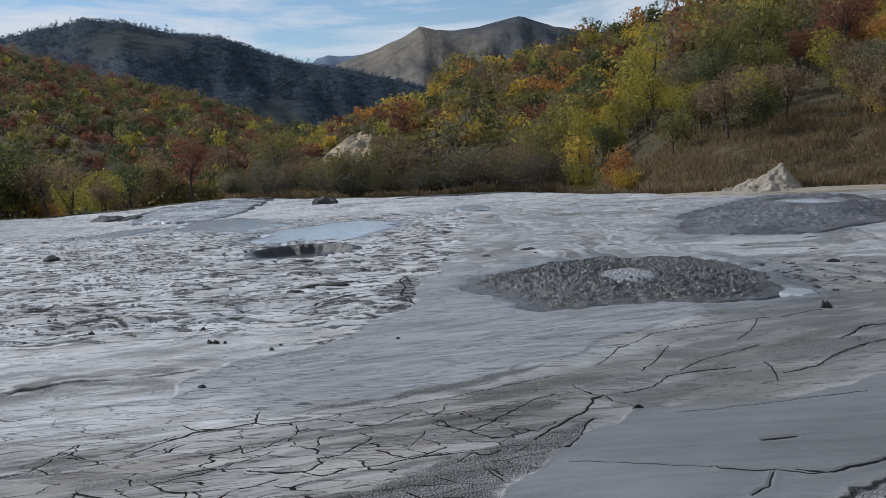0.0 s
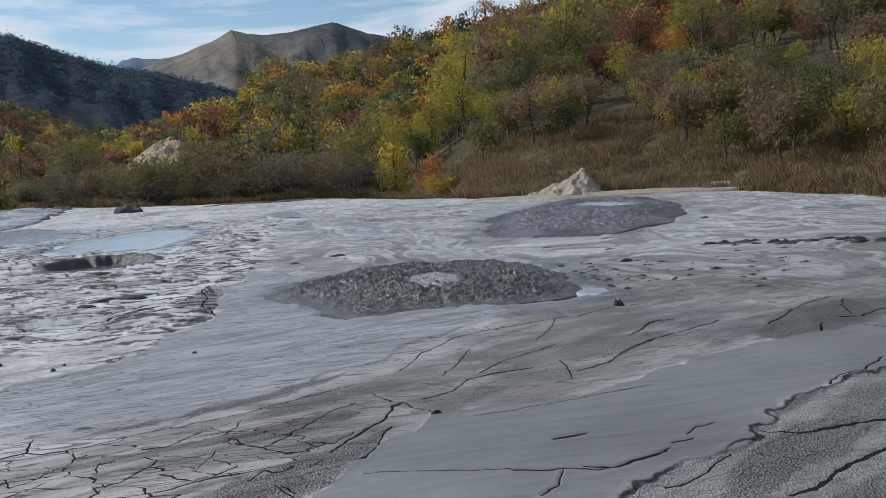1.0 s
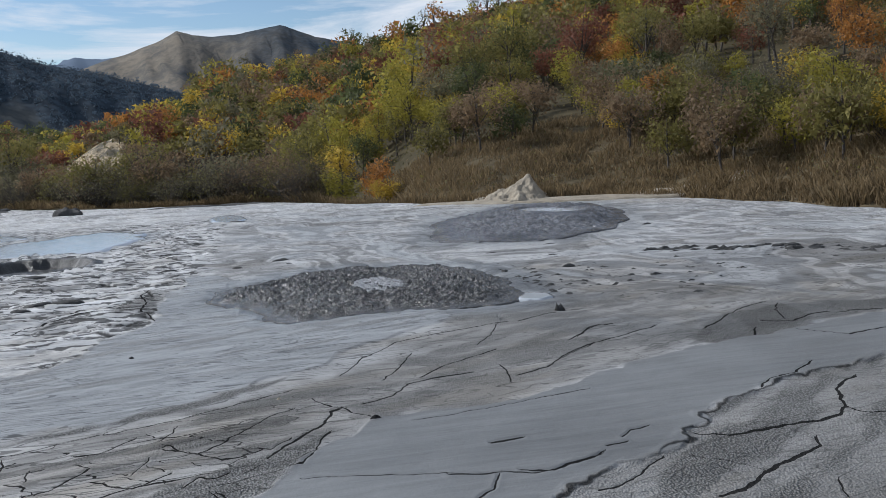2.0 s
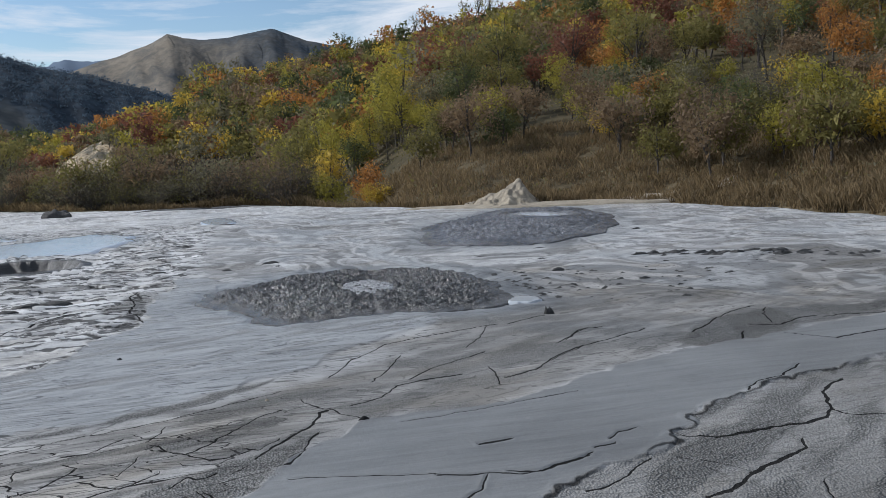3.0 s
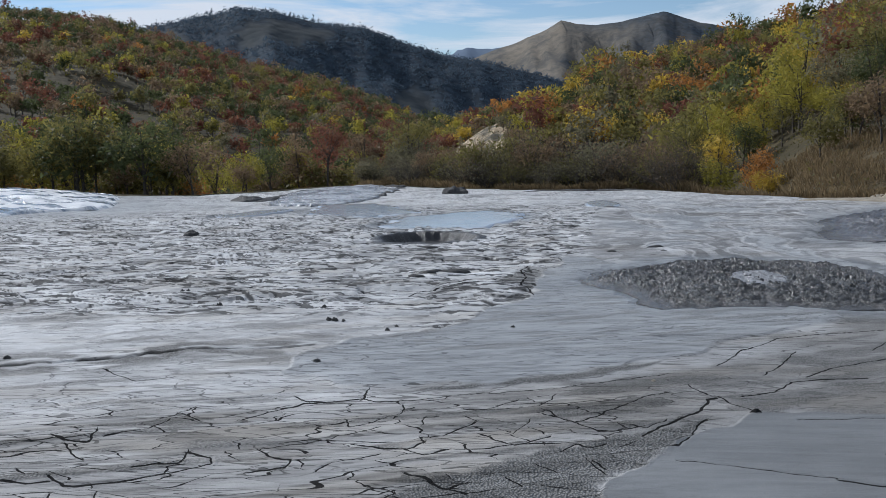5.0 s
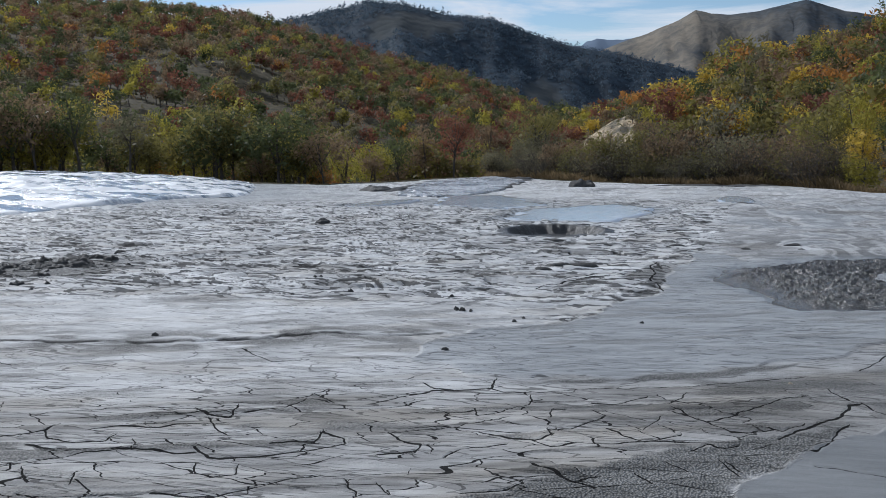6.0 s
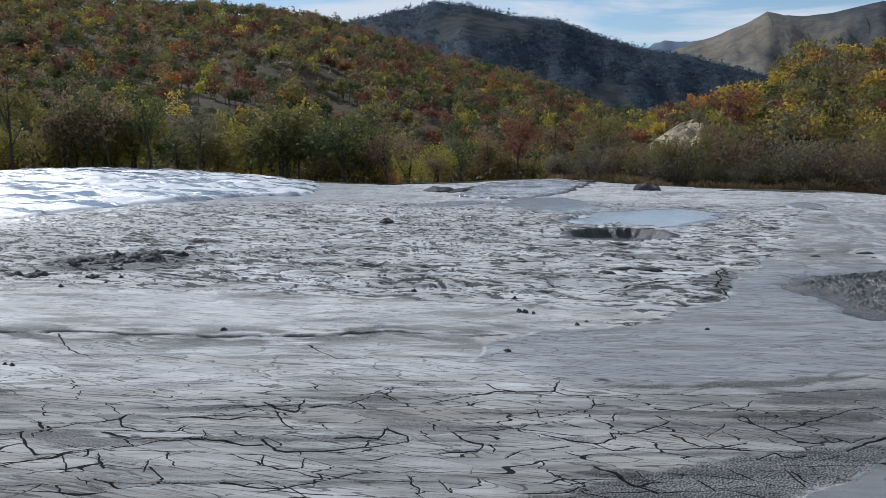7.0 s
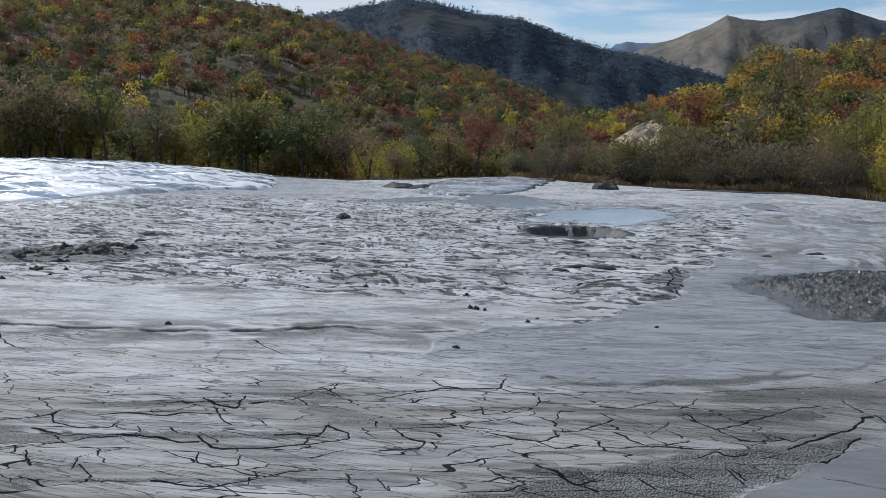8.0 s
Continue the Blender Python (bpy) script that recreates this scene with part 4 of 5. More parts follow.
    warm = np.clip(0.6 * flow * patch + 0.5 * smooth(0.0, 0.6, rough(x / 1.4, v_ / 0.5, 135, 3)) * (1 - slick) * (1 - flow) + 0.9 * strip + 0.4 * fan + 0.4 * tract * (1 - flow) + 0.4 * spatter + 0.3 * left + 0.35 * left * smooth(0.0, 0.35, band), 0, 1)
    return z, dict(nigh=nigh, wet=wet, gritty=np.clip(np.clip(grit, 0, 1) * (1 - flow) * (1 - slick) * (1 - side) + 0.6 * flow * patch, 0, 1), slick=np.clip(slick + side, 0, 1), crack=seam_shade, tone=np.clip(tone, 0, 1), warm=warm, waves=np.clip(calm + 0.1 * rest * smooth(8, 11, r), 0, 1), plates=np.clip(plates * (0.35 + 0.65 * left) + 0.55 * pan * (1 - waves), 0, 1), **{f"rift{k}": v for k, v in enumerate(rifts)})


def build_mud():
    az = np.concatenate([np.arange(-48, 48.01, 0.094), np.arange(55, 306, 6.0)])
    edge = rim((az + 180) % 360 - 180)
    k = np.concatenate([np.linspace(0, 0.55, 370)[:-1], np.linspace(0.55, 1, 210)])[:, None]
    near = np.interp(k, (0, 0.55, 1), (1 / 3.9, 1 / 9.0, 0)) + 0 * edge[None, :]
    R = 1 / (near + np.clip((k - 0.55) / 0.45, 0, 1) / edge[None, :])
    R = np.concatenate([np.repeat([[0.05], [0.8], [1.6], [2.2], [2.9], [3.4]], len(az), 1), R])
    k = np.concatenate([np.zeros((6, 1)), k])
    A = np.broadcast_to(np.radians(az)[None, :], R.shape)
    x, y = R * np.sin(A), R * np.cos(A)
    z, look_ = mud(x, y, True)
    z = z - 0.5 * smooth(0.997, 1.0, np.broadcast_to(k, R.shape))
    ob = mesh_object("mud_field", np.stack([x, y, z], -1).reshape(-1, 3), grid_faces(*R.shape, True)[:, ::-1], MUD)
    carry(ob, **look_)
    tagged(ob, "grey drying clay mud field with cracks and smooth wet flows", "mud", kind="structure")


build_mud()


# ---------------------------------------------------------------- pools and craters on the mud
def pool_sheet(name, key, mat, shape, rings, spokes, label, category, grow=1.0):
    """A sheet over a pool's outline; shape(x, y, reach) is its height over the level mud."""
    cx, cy, a, b, turn, uneven = POOLS[key]
    c, s = math.cos(radians(turn)), math.sin(radians(turn))
    ang = np.linspace(0, 2 * np.pi, spokes, endpoint=False)
    k = np.linspace(0.02, grow, rings)[:, None]
    far = 1 + uneven * rough(1.3 * np.cos(ang) + 7 + cx, 1.3 * np.sin(ang) + cy, 201, 4, 0.6)
    u, v = a * k * far * np.cos(ang), b * k * far * np.sin(ang)
    x, y = cx + u * c + v * s, cy - u * s + v * c
    reach = np.broadcast_to(k, x.shape)
    z = pool_level(x, y, key) + shape(x, y, reach) - 0.12 * smooth(0.985, 1.0, reach / grow)
    ob = mesh_object(name, np.stack([x, y, z], -1).reshape(-1, 3), grid_faces(rings, spokes, True), mat)
    ob.data.flip_normals() if ob.data.polygons[0].normal.z < 0 else None
    return tagged(ob, label, category)


def lumps(x, y, reach):
    """Clotted mud, dragged into short ridges that run round the vent."""
    turn = np.arctan2((y - 11.35) * 0.8, x - 2.24)
    out = np.hypot(x - 2.24, (y - 11.35) * 0.8) + 0.06 * rough(x / 0.25, y / 0.25, 211, 3)
    ring = np.maximum(np.round(out / 0.05), 3)
    f1, f2, who = cells(turn * ring * 0.05 / 0.1 + 31.7 * ring, out / 0.05 + 0.3 * rough(x / 0.1, y / 0.1, 212, 2), 213)
    h = 0.018 + 0.05 * (1 - reach**2) + 0.052 * (who - 0.35) * smooth(0.0, 0.25, f2 - f1) + 0.016 * rough(x / 0.05, y / 0.05, 214, 2) + 0.02 * rough(x / 0.3, y / 0.4, 215, 2)
    hole = np.hypot((x - 2.26) / 0.36, (y - 11.25) / 0.7)
    return h * smooth(1.02, 0.82, reach) - 0.03 * smooth(1.15, 0.6, hole) - 0.012 * smooth(0.9, 1.0, reach)


def holder(name, key, label, category):
    ob = new(name)
    ob.location = (POOLS[key][0], POOLS[key][1], float(mud_base(np.array(POOLS[key][0]), np.array(POOLS[key][1]))))
    bpy.context.view_layer.update()
    return tagged(ob, label, category)


def held(ob, parent):
    ob.parent, ob.matrix_parent_inverse = parent, parent.matrix_world.inverted()
    for key in ("category", "group"):
        if key in ob:
            del ob[key]
    return ob


crater = holder("mud_crater", "crater", "broad crater of clotted dark wet mud, bubbling in the middle", "mud crater")
held(pool_sheet("clotted_crust", "crater", CRUST, lumps, 190, 520, "clotted dark wet mud", "mud", 1.03), crater)


def disc(name, cx, cy, a, b, turn, up, mat, parent, amp, size, label):
    """A pool's small sheet of liquid, part of its crater."""
    ang, k = np.linspace(0, 2 * np.pi, 90, endpoint=False), np.linspace(0.02, 1, 26)[:, None]
    c, s = math.cos(radians(turn)), math.sin(radians(turn))
    wob = 1 + 0.1 * rough(1.5 * np.cos(ang) + cx, 1.5 * np.sin(ang) + cy, 221, 3)
    u, v = a * k * wob * np.cos(ang), b * k * wob * np.sin(ang)
    x, y = cx + u * c + v * s, cy - u * s + v * c
    z = mud_base(x, y) + up + amp * rough(x / size, y / size, 222, 3) * (1 - k**4) - 0.03 * smooth(0.9, 1, k)
    ob = mesh_object(name, np.stack([x, y, z], -1).reshape(-1, 3), grid_faces(26, 90, True), mat)
    ob.data.flip_normals() if ob.data.polygons[0].normal.z < 0 else None
    return held(tagged(ob, label), parent)


disc("bubbling_pool", 2.26, 11.25, 0.34, 0.66, 8, 0.068, FOAM, crater, 0.02, 0.06, "pale grey bubbling water")


def dimples(x, y, reach):
    f1, f2, who = cells(x / 0.19, y / 0.3, 231)
    hole = np.hypot((x - 8.0) / 0.64, (y - 20.1) / 1.25)
    up = 0.03 + 0.22 * (1 - smooth(0, 1, reach)) + 0.12 * (0.5 - f1) + 0.03 * rough(x / 0.5, y / 0.9, 232, 3)
    flat = smooth(1.7, 1.15, hole)
    up = up * (1 - flat) + 0.21 * flat + 0.03 * np.exp(-(((hole - 1.12) / 0.09) ** 2)) - 0.06 * smooth(1.05, 0.95, hole)
    return up * smooth(1.02, 0.75, reach)


dome = holder("mud_cone", "dome", "low cone of dark dimpled wet mud with a water-filled vent", "mud crater")
held(pool_sheet("dimpled_cone", "dome", DOME, dimples, 150, 520, "dark dimpled wet mud", "mud", 1.03), dome)
disc("vent_pool", 8.0, 20.1, 0.64, 1.25, 0, 0.195, WATER, dome, 0.012, 0.12, "pale water in the vent")

FLAT = lambda x, y, reach: 0.012 + 0.0 * x
pool_sheet("water_pool", "blue", WATER, FLAT, 12, 90, "shallow pool of muddy water with the sky's blue put into its colour", "pool", 1.03)
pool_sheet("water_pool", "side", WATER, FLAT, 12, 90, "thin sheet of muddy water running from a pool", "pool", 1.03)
pool_sheet("water_pool", "small", WATER, FLAT, 10, 60, "small pool of muddy water with pale sky blue in its colour", "pool", 1.03)
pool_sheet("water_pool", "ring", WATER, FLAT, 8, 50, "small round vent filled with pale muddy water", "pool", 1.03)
pool_sheet("water_pool", "puddle", WATER, lambda x, y, q: 0.006 + 0.0 * x, 8, 40, "small puddle beside the dark crater", "pool", 1.03)
pool_sheet("liquid_mud_pool", "silver", GLITTER, lambda x, y, q: 0.05 + 0.03 * rough(x / 0.3, y / 0.8, 241, 3) + 0.12 * (1 - q), 90, 200, "rippled pool of liquid mud with glint specks in its colour and dark banks", "pool", 1.03)
pool_sheet("liquid_mud_pool", "sunlit", SILVER, lambda x, y, q: 0.05 + 0.07 * rough(x / 1.3, y / 1.9, 242, 4) + 0.045 * rough(x / 0.5, y / 0.6, 243, 2), 80, 300, "broad sheet of liquid mud with white sun glare in its colour", "pool", 1.03)


# ---------------------------------------------------------------- clods, lips and mounds
def mud_z(x, y):
    return float(mud(np.array([[float(x)]]), np.array([[float(y)]]))[0, 0])


def clod(name, x, y, wide, deep, high, seed, label, mat=CLOD, rings=9, spokes=18, sharp=0.35, category="clod"):
    """A lump of dried mud, broken and uneven."""
    rng = np.random.default_rng(seed)
    ang = np.linspace(0, 2 * np.pi, spokes, endpoint=False)
    k = np.linspace(0, 1, rings)[:, None]
    reach = np.sin(k * np.pi / 2) * (1 + sharp * rough(1.6 * np.cos(ang) + seed, 1.6 * np.sin(ang), seed, 3))
    px, py = wide / 2 * reach * np.cos(ang), deep / 2 * reach * np.sin(ang)
    pz = high * (np.cos(k * np.pi / 2) ** 0.7) * (1 + 0.9 * sharp * rough(px / (0.35 * wide) + seed, py / (0.35 * deep), seed + 1, 3)) - 0.02 * k
    v = np.stack([px + 0 * pz, py + 0 * pz, pz + 0 * px], -1).reshape(-1, 3)
    ob = mesh_object(name, v, grid_faces(rings, spokes, True), mat)
    ob.data.flip_normals() if ob.data.polygons[len(ob.data.polygons) // 2].normal.z < 0 else None
    ob.matrix_basis = pose(x, y, mud_z(x, y) - 0.008, 0, 0, float(rng.uniform(-20, 20)))
    return tagged(ob, label, category)


SMALL = "small dark clod of dried mud on the pale crust"
n_ = 0
for x_, y_ in ((-1.55, 8.34), (-2.56, 9.5), (-3.7, 9.42), (-0.46, 8.27), (-2.21, 8.62), (-2.12, 8.6), (-2.28, 8.64), (-1.88, 6.81), (-4.88, 10.2), (-4.5, 10.45), (-4.28, 9.14), (-1.6, 8.16), (-4.54, 6.9), (-5.36, 5.21), (-5.28, 5.2), (-5.68, 9.82), (-4.6, 10.5), (-7.63, 8.31), (-7.4, 8.8), (-7.5, 9.2)):
    s_ = (0.055 + 0.03 * ((n_ * 7) % 5) / 4) * min(1, math.hypot(x_, y_) / 9.5)
    tagged(clod("mud_clod", x_, y_, s_, s_ * 0.8, s_ * 0.5, 400 + n_, SMALL, sharp=0.5), group="small clods on the mud")
    n_ += 1
for x_, y_, w_, h_ in ((-9.36, 10.6, 0.38, 0.13), (-9.2, 10.95, 0.3, 0.1), (-9.39, 11.5, 0.26, 0.12), (-8.9, 10.95, 0.3, 0.08), (-8.34, 10.9, 0.34, 0.13), (-8.1, 10.8, 0.25, 0.11), (-8.81, 9.2, 0.3, 0.1), (-8.1, 9.8, 0.28, 0.1), (-8.6, 11.3, 0.35, 0.08), (-8.9, 11.7, 0.4, 0.09)):
    tagged(clod("mud_clod", x_, y_, w_ * 0.9, w_ * 0.8, h_ * 0.55, 430 + n_, "dark crumbly clod of mud in a heap", sharp=0.8), group="heap of dark clods")
    n_ += 1
HEAP = np.random.default_rng(78)
for k_ in range(46):
    x_, y_, w_ = -8.75 + HEAP.normal() * 0.6, 10.7 + HEAP.normal() * 0.8, HEAP.uniform(0.06, 0.2)
    tagged(clod("mud_clod", x_, y_, w_ * 1.2, w_, w_ * 0.33, 800 + k_, "dark crumbly clod of mud in a heap", sharp=0.8, rings=7, spokes=12), group="heap of dark clods")
for x_, y_, w_, h_ in ((6.98, 12.6, 0.4, 0.07), (7.3, 12.65, 0.45, 0.12), (7.55, 12.3, 0.35, 0.11), (7.9, 12.1, 0.5, 0.06), (8.3, 12.1, 0.4, 0.08), (8.5, 11.9, 0.4, 0.12), (8.7, 11.45, 0.4, 0.08), (8.9, 11.15, 0.3, 0.06)):
    tagged(clod("mud_clod", x_, y_, w_ * 1.0, w_ * 0.45, h_ * 0.34, 460 + n_, "dark broken clod in a row along a mud ridge", sharp=0.9), group="row of clods")
    n_ += 1
ROW = np.random.default_rng(79)
for k_ in range(34):
    u_ = ROW.uniform(0, 1)
    x_, y_, w_ = 6.7 + 3.0 * u_ + ROW.normal() * 0.06, 12.75 - 1.9 * u_ + ROW.normal() * 0.14, ROW.uniform(0.06, 0.2)
    tagged(clod("mud_clod", x_, y_, w_ * 1.4, w_ * 0.7, w_ * 0.2, 860 + k_, "dark broken clod in a row along a mud ridge", sharp=0.9, rings=7, spokes=12), group="row of clods")
CRUMB = np.random.default_rng(77)
for k_ in range(130):
    x_, y_ = 4.0 + CRUMB.exponential(1.4), 10.6 + CRUMB.normal() * 0.8
    w_ = CRUMB.uniform(0.035, 0.11)
    tagged(clod("mud_clod", x_, y_, w_ * 1.3, w_ * 0.8, w_ * 0.22, 500 + k_, "dark crumb of mud spattered beside the crater", sharp=0.6, rings=7, spokes=12), group="spattered crumbs")
# The dark clay colour stands in for the shade under the crust's lips.
for x_, y_, w_, h_ in ((-0.32, 14.85, 0.42, 0.075), (1.42, 15.2, 0.3, 0.075), (1.13, 26.3, 0.55, 0.06), (0.25, 18.3, 0.25, 0.05), (-2.35, 15.36, 0.4, 0.06), (0.69, 14.8, 0.22, 0.06), (1.5, 14.7, 0.16, 0.04), (2.8, 15.3, 0.2, 0.03), (4.65, 14.05, 0.3, 0.035), (5.28, 13.0, 0.24, 0.04), (-1.45, 12.05, 0.4, 0.075), (-1.75, 12.05, 0.3, 0.06), (-1.95, 11.8, 0.3, 0.06), (5.87, 14.6, 0.3, 0.04), (4.95, 11.6, 0.2, 0.09), (5.54, 10.26, 0.2, 0.06), (-0.75, 18.6, 0.25, 0.05), (-2.3, 18.75, 0.35, 0.06), (8.8, 16.8, 0.22, 0.07), (-5.4, 27.5, 0.5, 0.05)):
    tagged(clod("mud_lip", x_, y_, w_, w_ * 0.35, h_ * 0.6, 560 + n_, "lip of a blistered mud crust, dark in colour for its shade", sharp=0.25, rings=8, spokes=20, category="mud lip"), group="blistered lips of crust")
    n_ += 1
clod("mud_clod", -7.89, 18.5, 0.3, 0.25, 0.11, 601, "dark upright clod of dried mud", sharp=0.4)
spike = clod("mud_spike", 3.6, 8.58, 0.075, 0.06, 0.075, 602, "small jagged dark spike of mud", sharp=0.7)
clod("stone", 0.63, 6.39, 0.05, 0.045, 0.022, 603, "small pale pinkish stone on the mud", SAND, 7, 12, 0.2, "stone")
clod("nodule", 1.17, 5.6, 0.09, 0.07, 0.025, 604, "pale nodule at the edge of a flow", MUD, 7, 14, 0.4, "clod")
clod("mud_mound", -4.6, 37.2, 0.9, 0.8, 0.27, 605, "dark conical mound of mud near the rim", CLOD, 14, 30, 0.4, "mound")
clod("mud_mound", -11.9, 33.0, 1.25, 1.3, 0.2, 606, "low dark rounded mound of mud beside a pool", CLOD, 14, 30, 0.45, "mound")
clod("mud_mound", -8.9, 46.5, 0.9, 0.8, 0.13, 607, "low dark mound on the bank of the liquid mud pool", CLOD, 12, 24, 0.5, "mound")
for k_, (x_, y_, w_, d_) in enumerate(((-11.3, 33.4, 0.5, 2.2), (-11.8, 36.5, 0.5, 2.4), (-12.3, 40.0, 0.55, 2.6), (-12.7, 43.5, 0.6, 2.4), (-7.6, 37.0, 0.35, 0.9), (-7.8, 39.2, 0.5, 1.0), (-8.1, 41.8, 0.55, 1.2), (-8.5, 45.0, 0.6, 1.6))):
    tagged(clod("mud_bank", x_, y_, w_, d_, 0.09, 640 + k_, "low dark broken bank round the glittering mud pool", CLOD, 9, 24, 0.5, "mud bank"), group="banks of the glittering pool")
for k_, (x_, y_, w_) in enumerate(((-1.1, 38.3, 1.2), (0.0, 38.0, 1.5), (0.8, 38.1, 1.2), (1.7, 38.2, 1.3), (2.4, 38.3, 0.8))):
    tagged(clod("mud_bank", x_, y_, w_ * 1.3, 0.45, 0.05 + 0.02 * (k_ % 2), 620 + k_, "dark broken bank of mud along the rim", CLOD, 9, 26, 0.35, "mud bank"), group="broken bank on the rim")


def hollow_vent():
    """A collapsed slit in the crust: a dark rim, with an overhang's shade in its colour, round a sunken pool."""
    ang, k = np.linspace(0, 2 * np.pi, 120, endpoint=False), np.linspace(0.05, 1.25, 40)[:, None]
    wob = 1 + 0.12 * rough(1.8 * np.cos(ang), 1.8 * np.sin(ang) + 3, 251, 4)
    x, y = -2.75 + 0.98 * k * wob * np.cos(ang) + 0.1, 17.35 + 1.0 * k * wob * np.sin(ang)
    back = smooth(-0.3, 0.5, np.sin(ang))
    up = (0.015 + 0.055 * back + 0.02 * rough(3 * np.cos(ang), 3 * np.sin(ang), 252, 3)) * np.exp(-(((k - 0.98) / 0.16) ** 2))
    z = mud_base(x, y) + up - 0.13 * smooth(0.97, 0.72, k) + 0.012 * rough(x / 0.5, y / 0.22, 253, 3) * smooth(0.3, 0.8, k) - 0.09 * smooth(1.1, 1.25, k)
    ob = holder("collapsed_vent", "vent", "collapsed vent with a dark wet mud rim, the overhang's shade in its colour", "vent")
    lip = mesh_object("rim", np.stack([x, y, z], -1).reshape(-1, 3), grid_faces(40, 120, True), SHADED_LIP)
    lip.data.flip_normals() if lip.data.polygons[0].normal.z < 0 else None
    held(lip, ob)
    disc("vent_pool", -2.2, 16.9, 0.42, 0.32, 0, -0.1, CRUST, ob, 0.012, 0.09, "glittering wet mud in the vent")


hollow_vent()

# ---------------------------------------------------------------- trees and shrubs
RNG = np.random.default_rng(7)


def leaf_quads(centres, size, rng):
    """Small bent leaves or leaf clusters, turned every way."""
    n = len(centres)
    a = rng.normal(size=(n, 3))
    a /= np.linalg.norm(a, axis=1)[:, None]
    b = np.cross(a, rng.normal(size=(n, 3)))
    b /= np.linalg.norm(b, axis=1)[:, None]
    s = size * rng.uniform(0.6, 1.35, (n, 1))
    v = np.stack([centres - a * s, centres + b * s * 0.6, centres + a * s, centres - b * s * 0.6], 1)
    return v.reshape(-1, 3), np.arange(4 * n).reshape(n, 4)


def leaf_triangles(centres, size, rng):
    n = len(centres)
    v = centres[:, None, :] + rng.normal(size=(n, 3, 3)) * (size * 0.62)
    return v.reshape(-1, 3), np.arange(3 * n).reshape(n, 3)


def crown_points(n, height, width, low, rng, lobes=11):
    """Places of leaves round the rounded boughs of a crown; the boughs' centres and sizes too."""
    d = rng.normal(size=(lobes, 3))
    d /= np.linalg.norm(d, axis=1)[:, None]
    d[:, 2] = d[:, 2] * 0.85 + 0.12
    mid = low + (height - low) * 0.5
    c = d * rng.uniform(0.55, 1.0, (lobes, 1)) * (width * 0.33, width * 0.33, (height - low) * 0.33) + (0, 0, mid)
    rad = width * rng.uniform(0.13, 0.23, lobes)
    k = rng.choice(lobes, n, p=rad**2 / (rad**2).sum())
    e = rng.normal(size=(n, 3)) + (0, 0, 0.25)
    e /= np.linalg.norm(e, axis=1)[:, None]
    p = c[k] + e * (rad[k] * rng.uniform(0.55, 1.35, n))[:, None] * (1, 1, 0.85)
    p[:, 2] = np.maximum(p[:, 2], low * 0.4)
    return p, c, rad


def boughs(c, rad, rng, many=9):
    """The dense inside of a crown: broad sprays of leaves in each bough."""
    at = np.repeat(c, many, 0) + rng.normal(size=(len(c) * many, 3)) * np.repeat(rad, many)[:, None] * 0.33
    v = at[:, None, :] + rng.normal(size=(len(at), 3, 3)) * np.repeat(rad, many)[:, None, None] * 0.21
    return v.reshape(-1, 3), np.arange(3 * len(at)).reshape(-1, 3)


def tube(points, radii, sides=5):
    """A tapered limb along points."""
    v = []
    for k, p in enumerate(points):
        d = np.subtract(points[min(k + 1, len(points) - 1)], points[max(k - 1, 0)])
        d = d / (np.linalg.norm(d) + 1e-9)
        s = np.cross(d, (0.3, 0.9, 0.1))
        s /= np.linalg.norm(s)
        t = np.cross(d, s)
        for a in np.linspace(0, 2 * np.pi, sides, endpoint=False):
            v.append(np.asarray(p) + radii[k] * (np.cos(a) * s + np.sin(a) * t))
    return np.array(v), grid_faces(len(points), sides, True)


def joined(pieces):
    vs, fs, n = [], [], 0
    for v, f in pieces:
        vs.append(v)
        fs.append(f + n)
        n += len(v)
    return np.concatenate(vs), np.concatenate(fs)


def tree(hue, height, width, low, seed, leaves, size, name="tree", lobes=11, dense=True):
    """A tree: a tapered trunk, limbs that reach into the boughs, and a crown of leaves."""
    rng = np.random.default_rng(seed)
    p, c, rad = crown_points(leaves, height, width, low, rng, lobes)
    girth = 0.016 * height + 0.03
    top = np.array((rng.normal() * 0.25, rng.normal() * 0.25, height * 0.84))
    stem = [np.array((0, 0, -0.3)), np.array((0.05, 0.02, low)), top * (0.6, 0.6, 0.7), top]
    ob = new(name)
    mesh_object("trunk", *tube(stem, [girth, girth * 0.75, girth * 0.45, girth * 0.12]), BARK, ob)
    for q in c[:7]:
        k = rng.uniform(0.1, 0.7)
        a = stem[1] * (1 - k) + stem[3] * k
        mesh_object("limb", *tube([a, (a + q) / 2 + (0, 0, 0.25), q * (1.25, 1.25, 1.05)], [girth * 0.4, girth * 0.26, girth * 0.08], 4), BARK, ob)
    leafy = [leaf_triangles(p, size, rng)] + ([boughs(c, rad, rng, 7)] if dense else [])
    crown = mesh_object("crown", *joined(leafy), HUES[hue], ob, False)
    carry(crown, each=np.full(len(crown.data.vertices), rng.uniform(0.2, 0.8)))
    tagged(crown, f"{hue} autumn leaves")
    return tagged(ob, f"{name.replace('_', ' ')} with {hue} autumn leaves and grey trunk", "tree" if low > 0.5 else "bush")


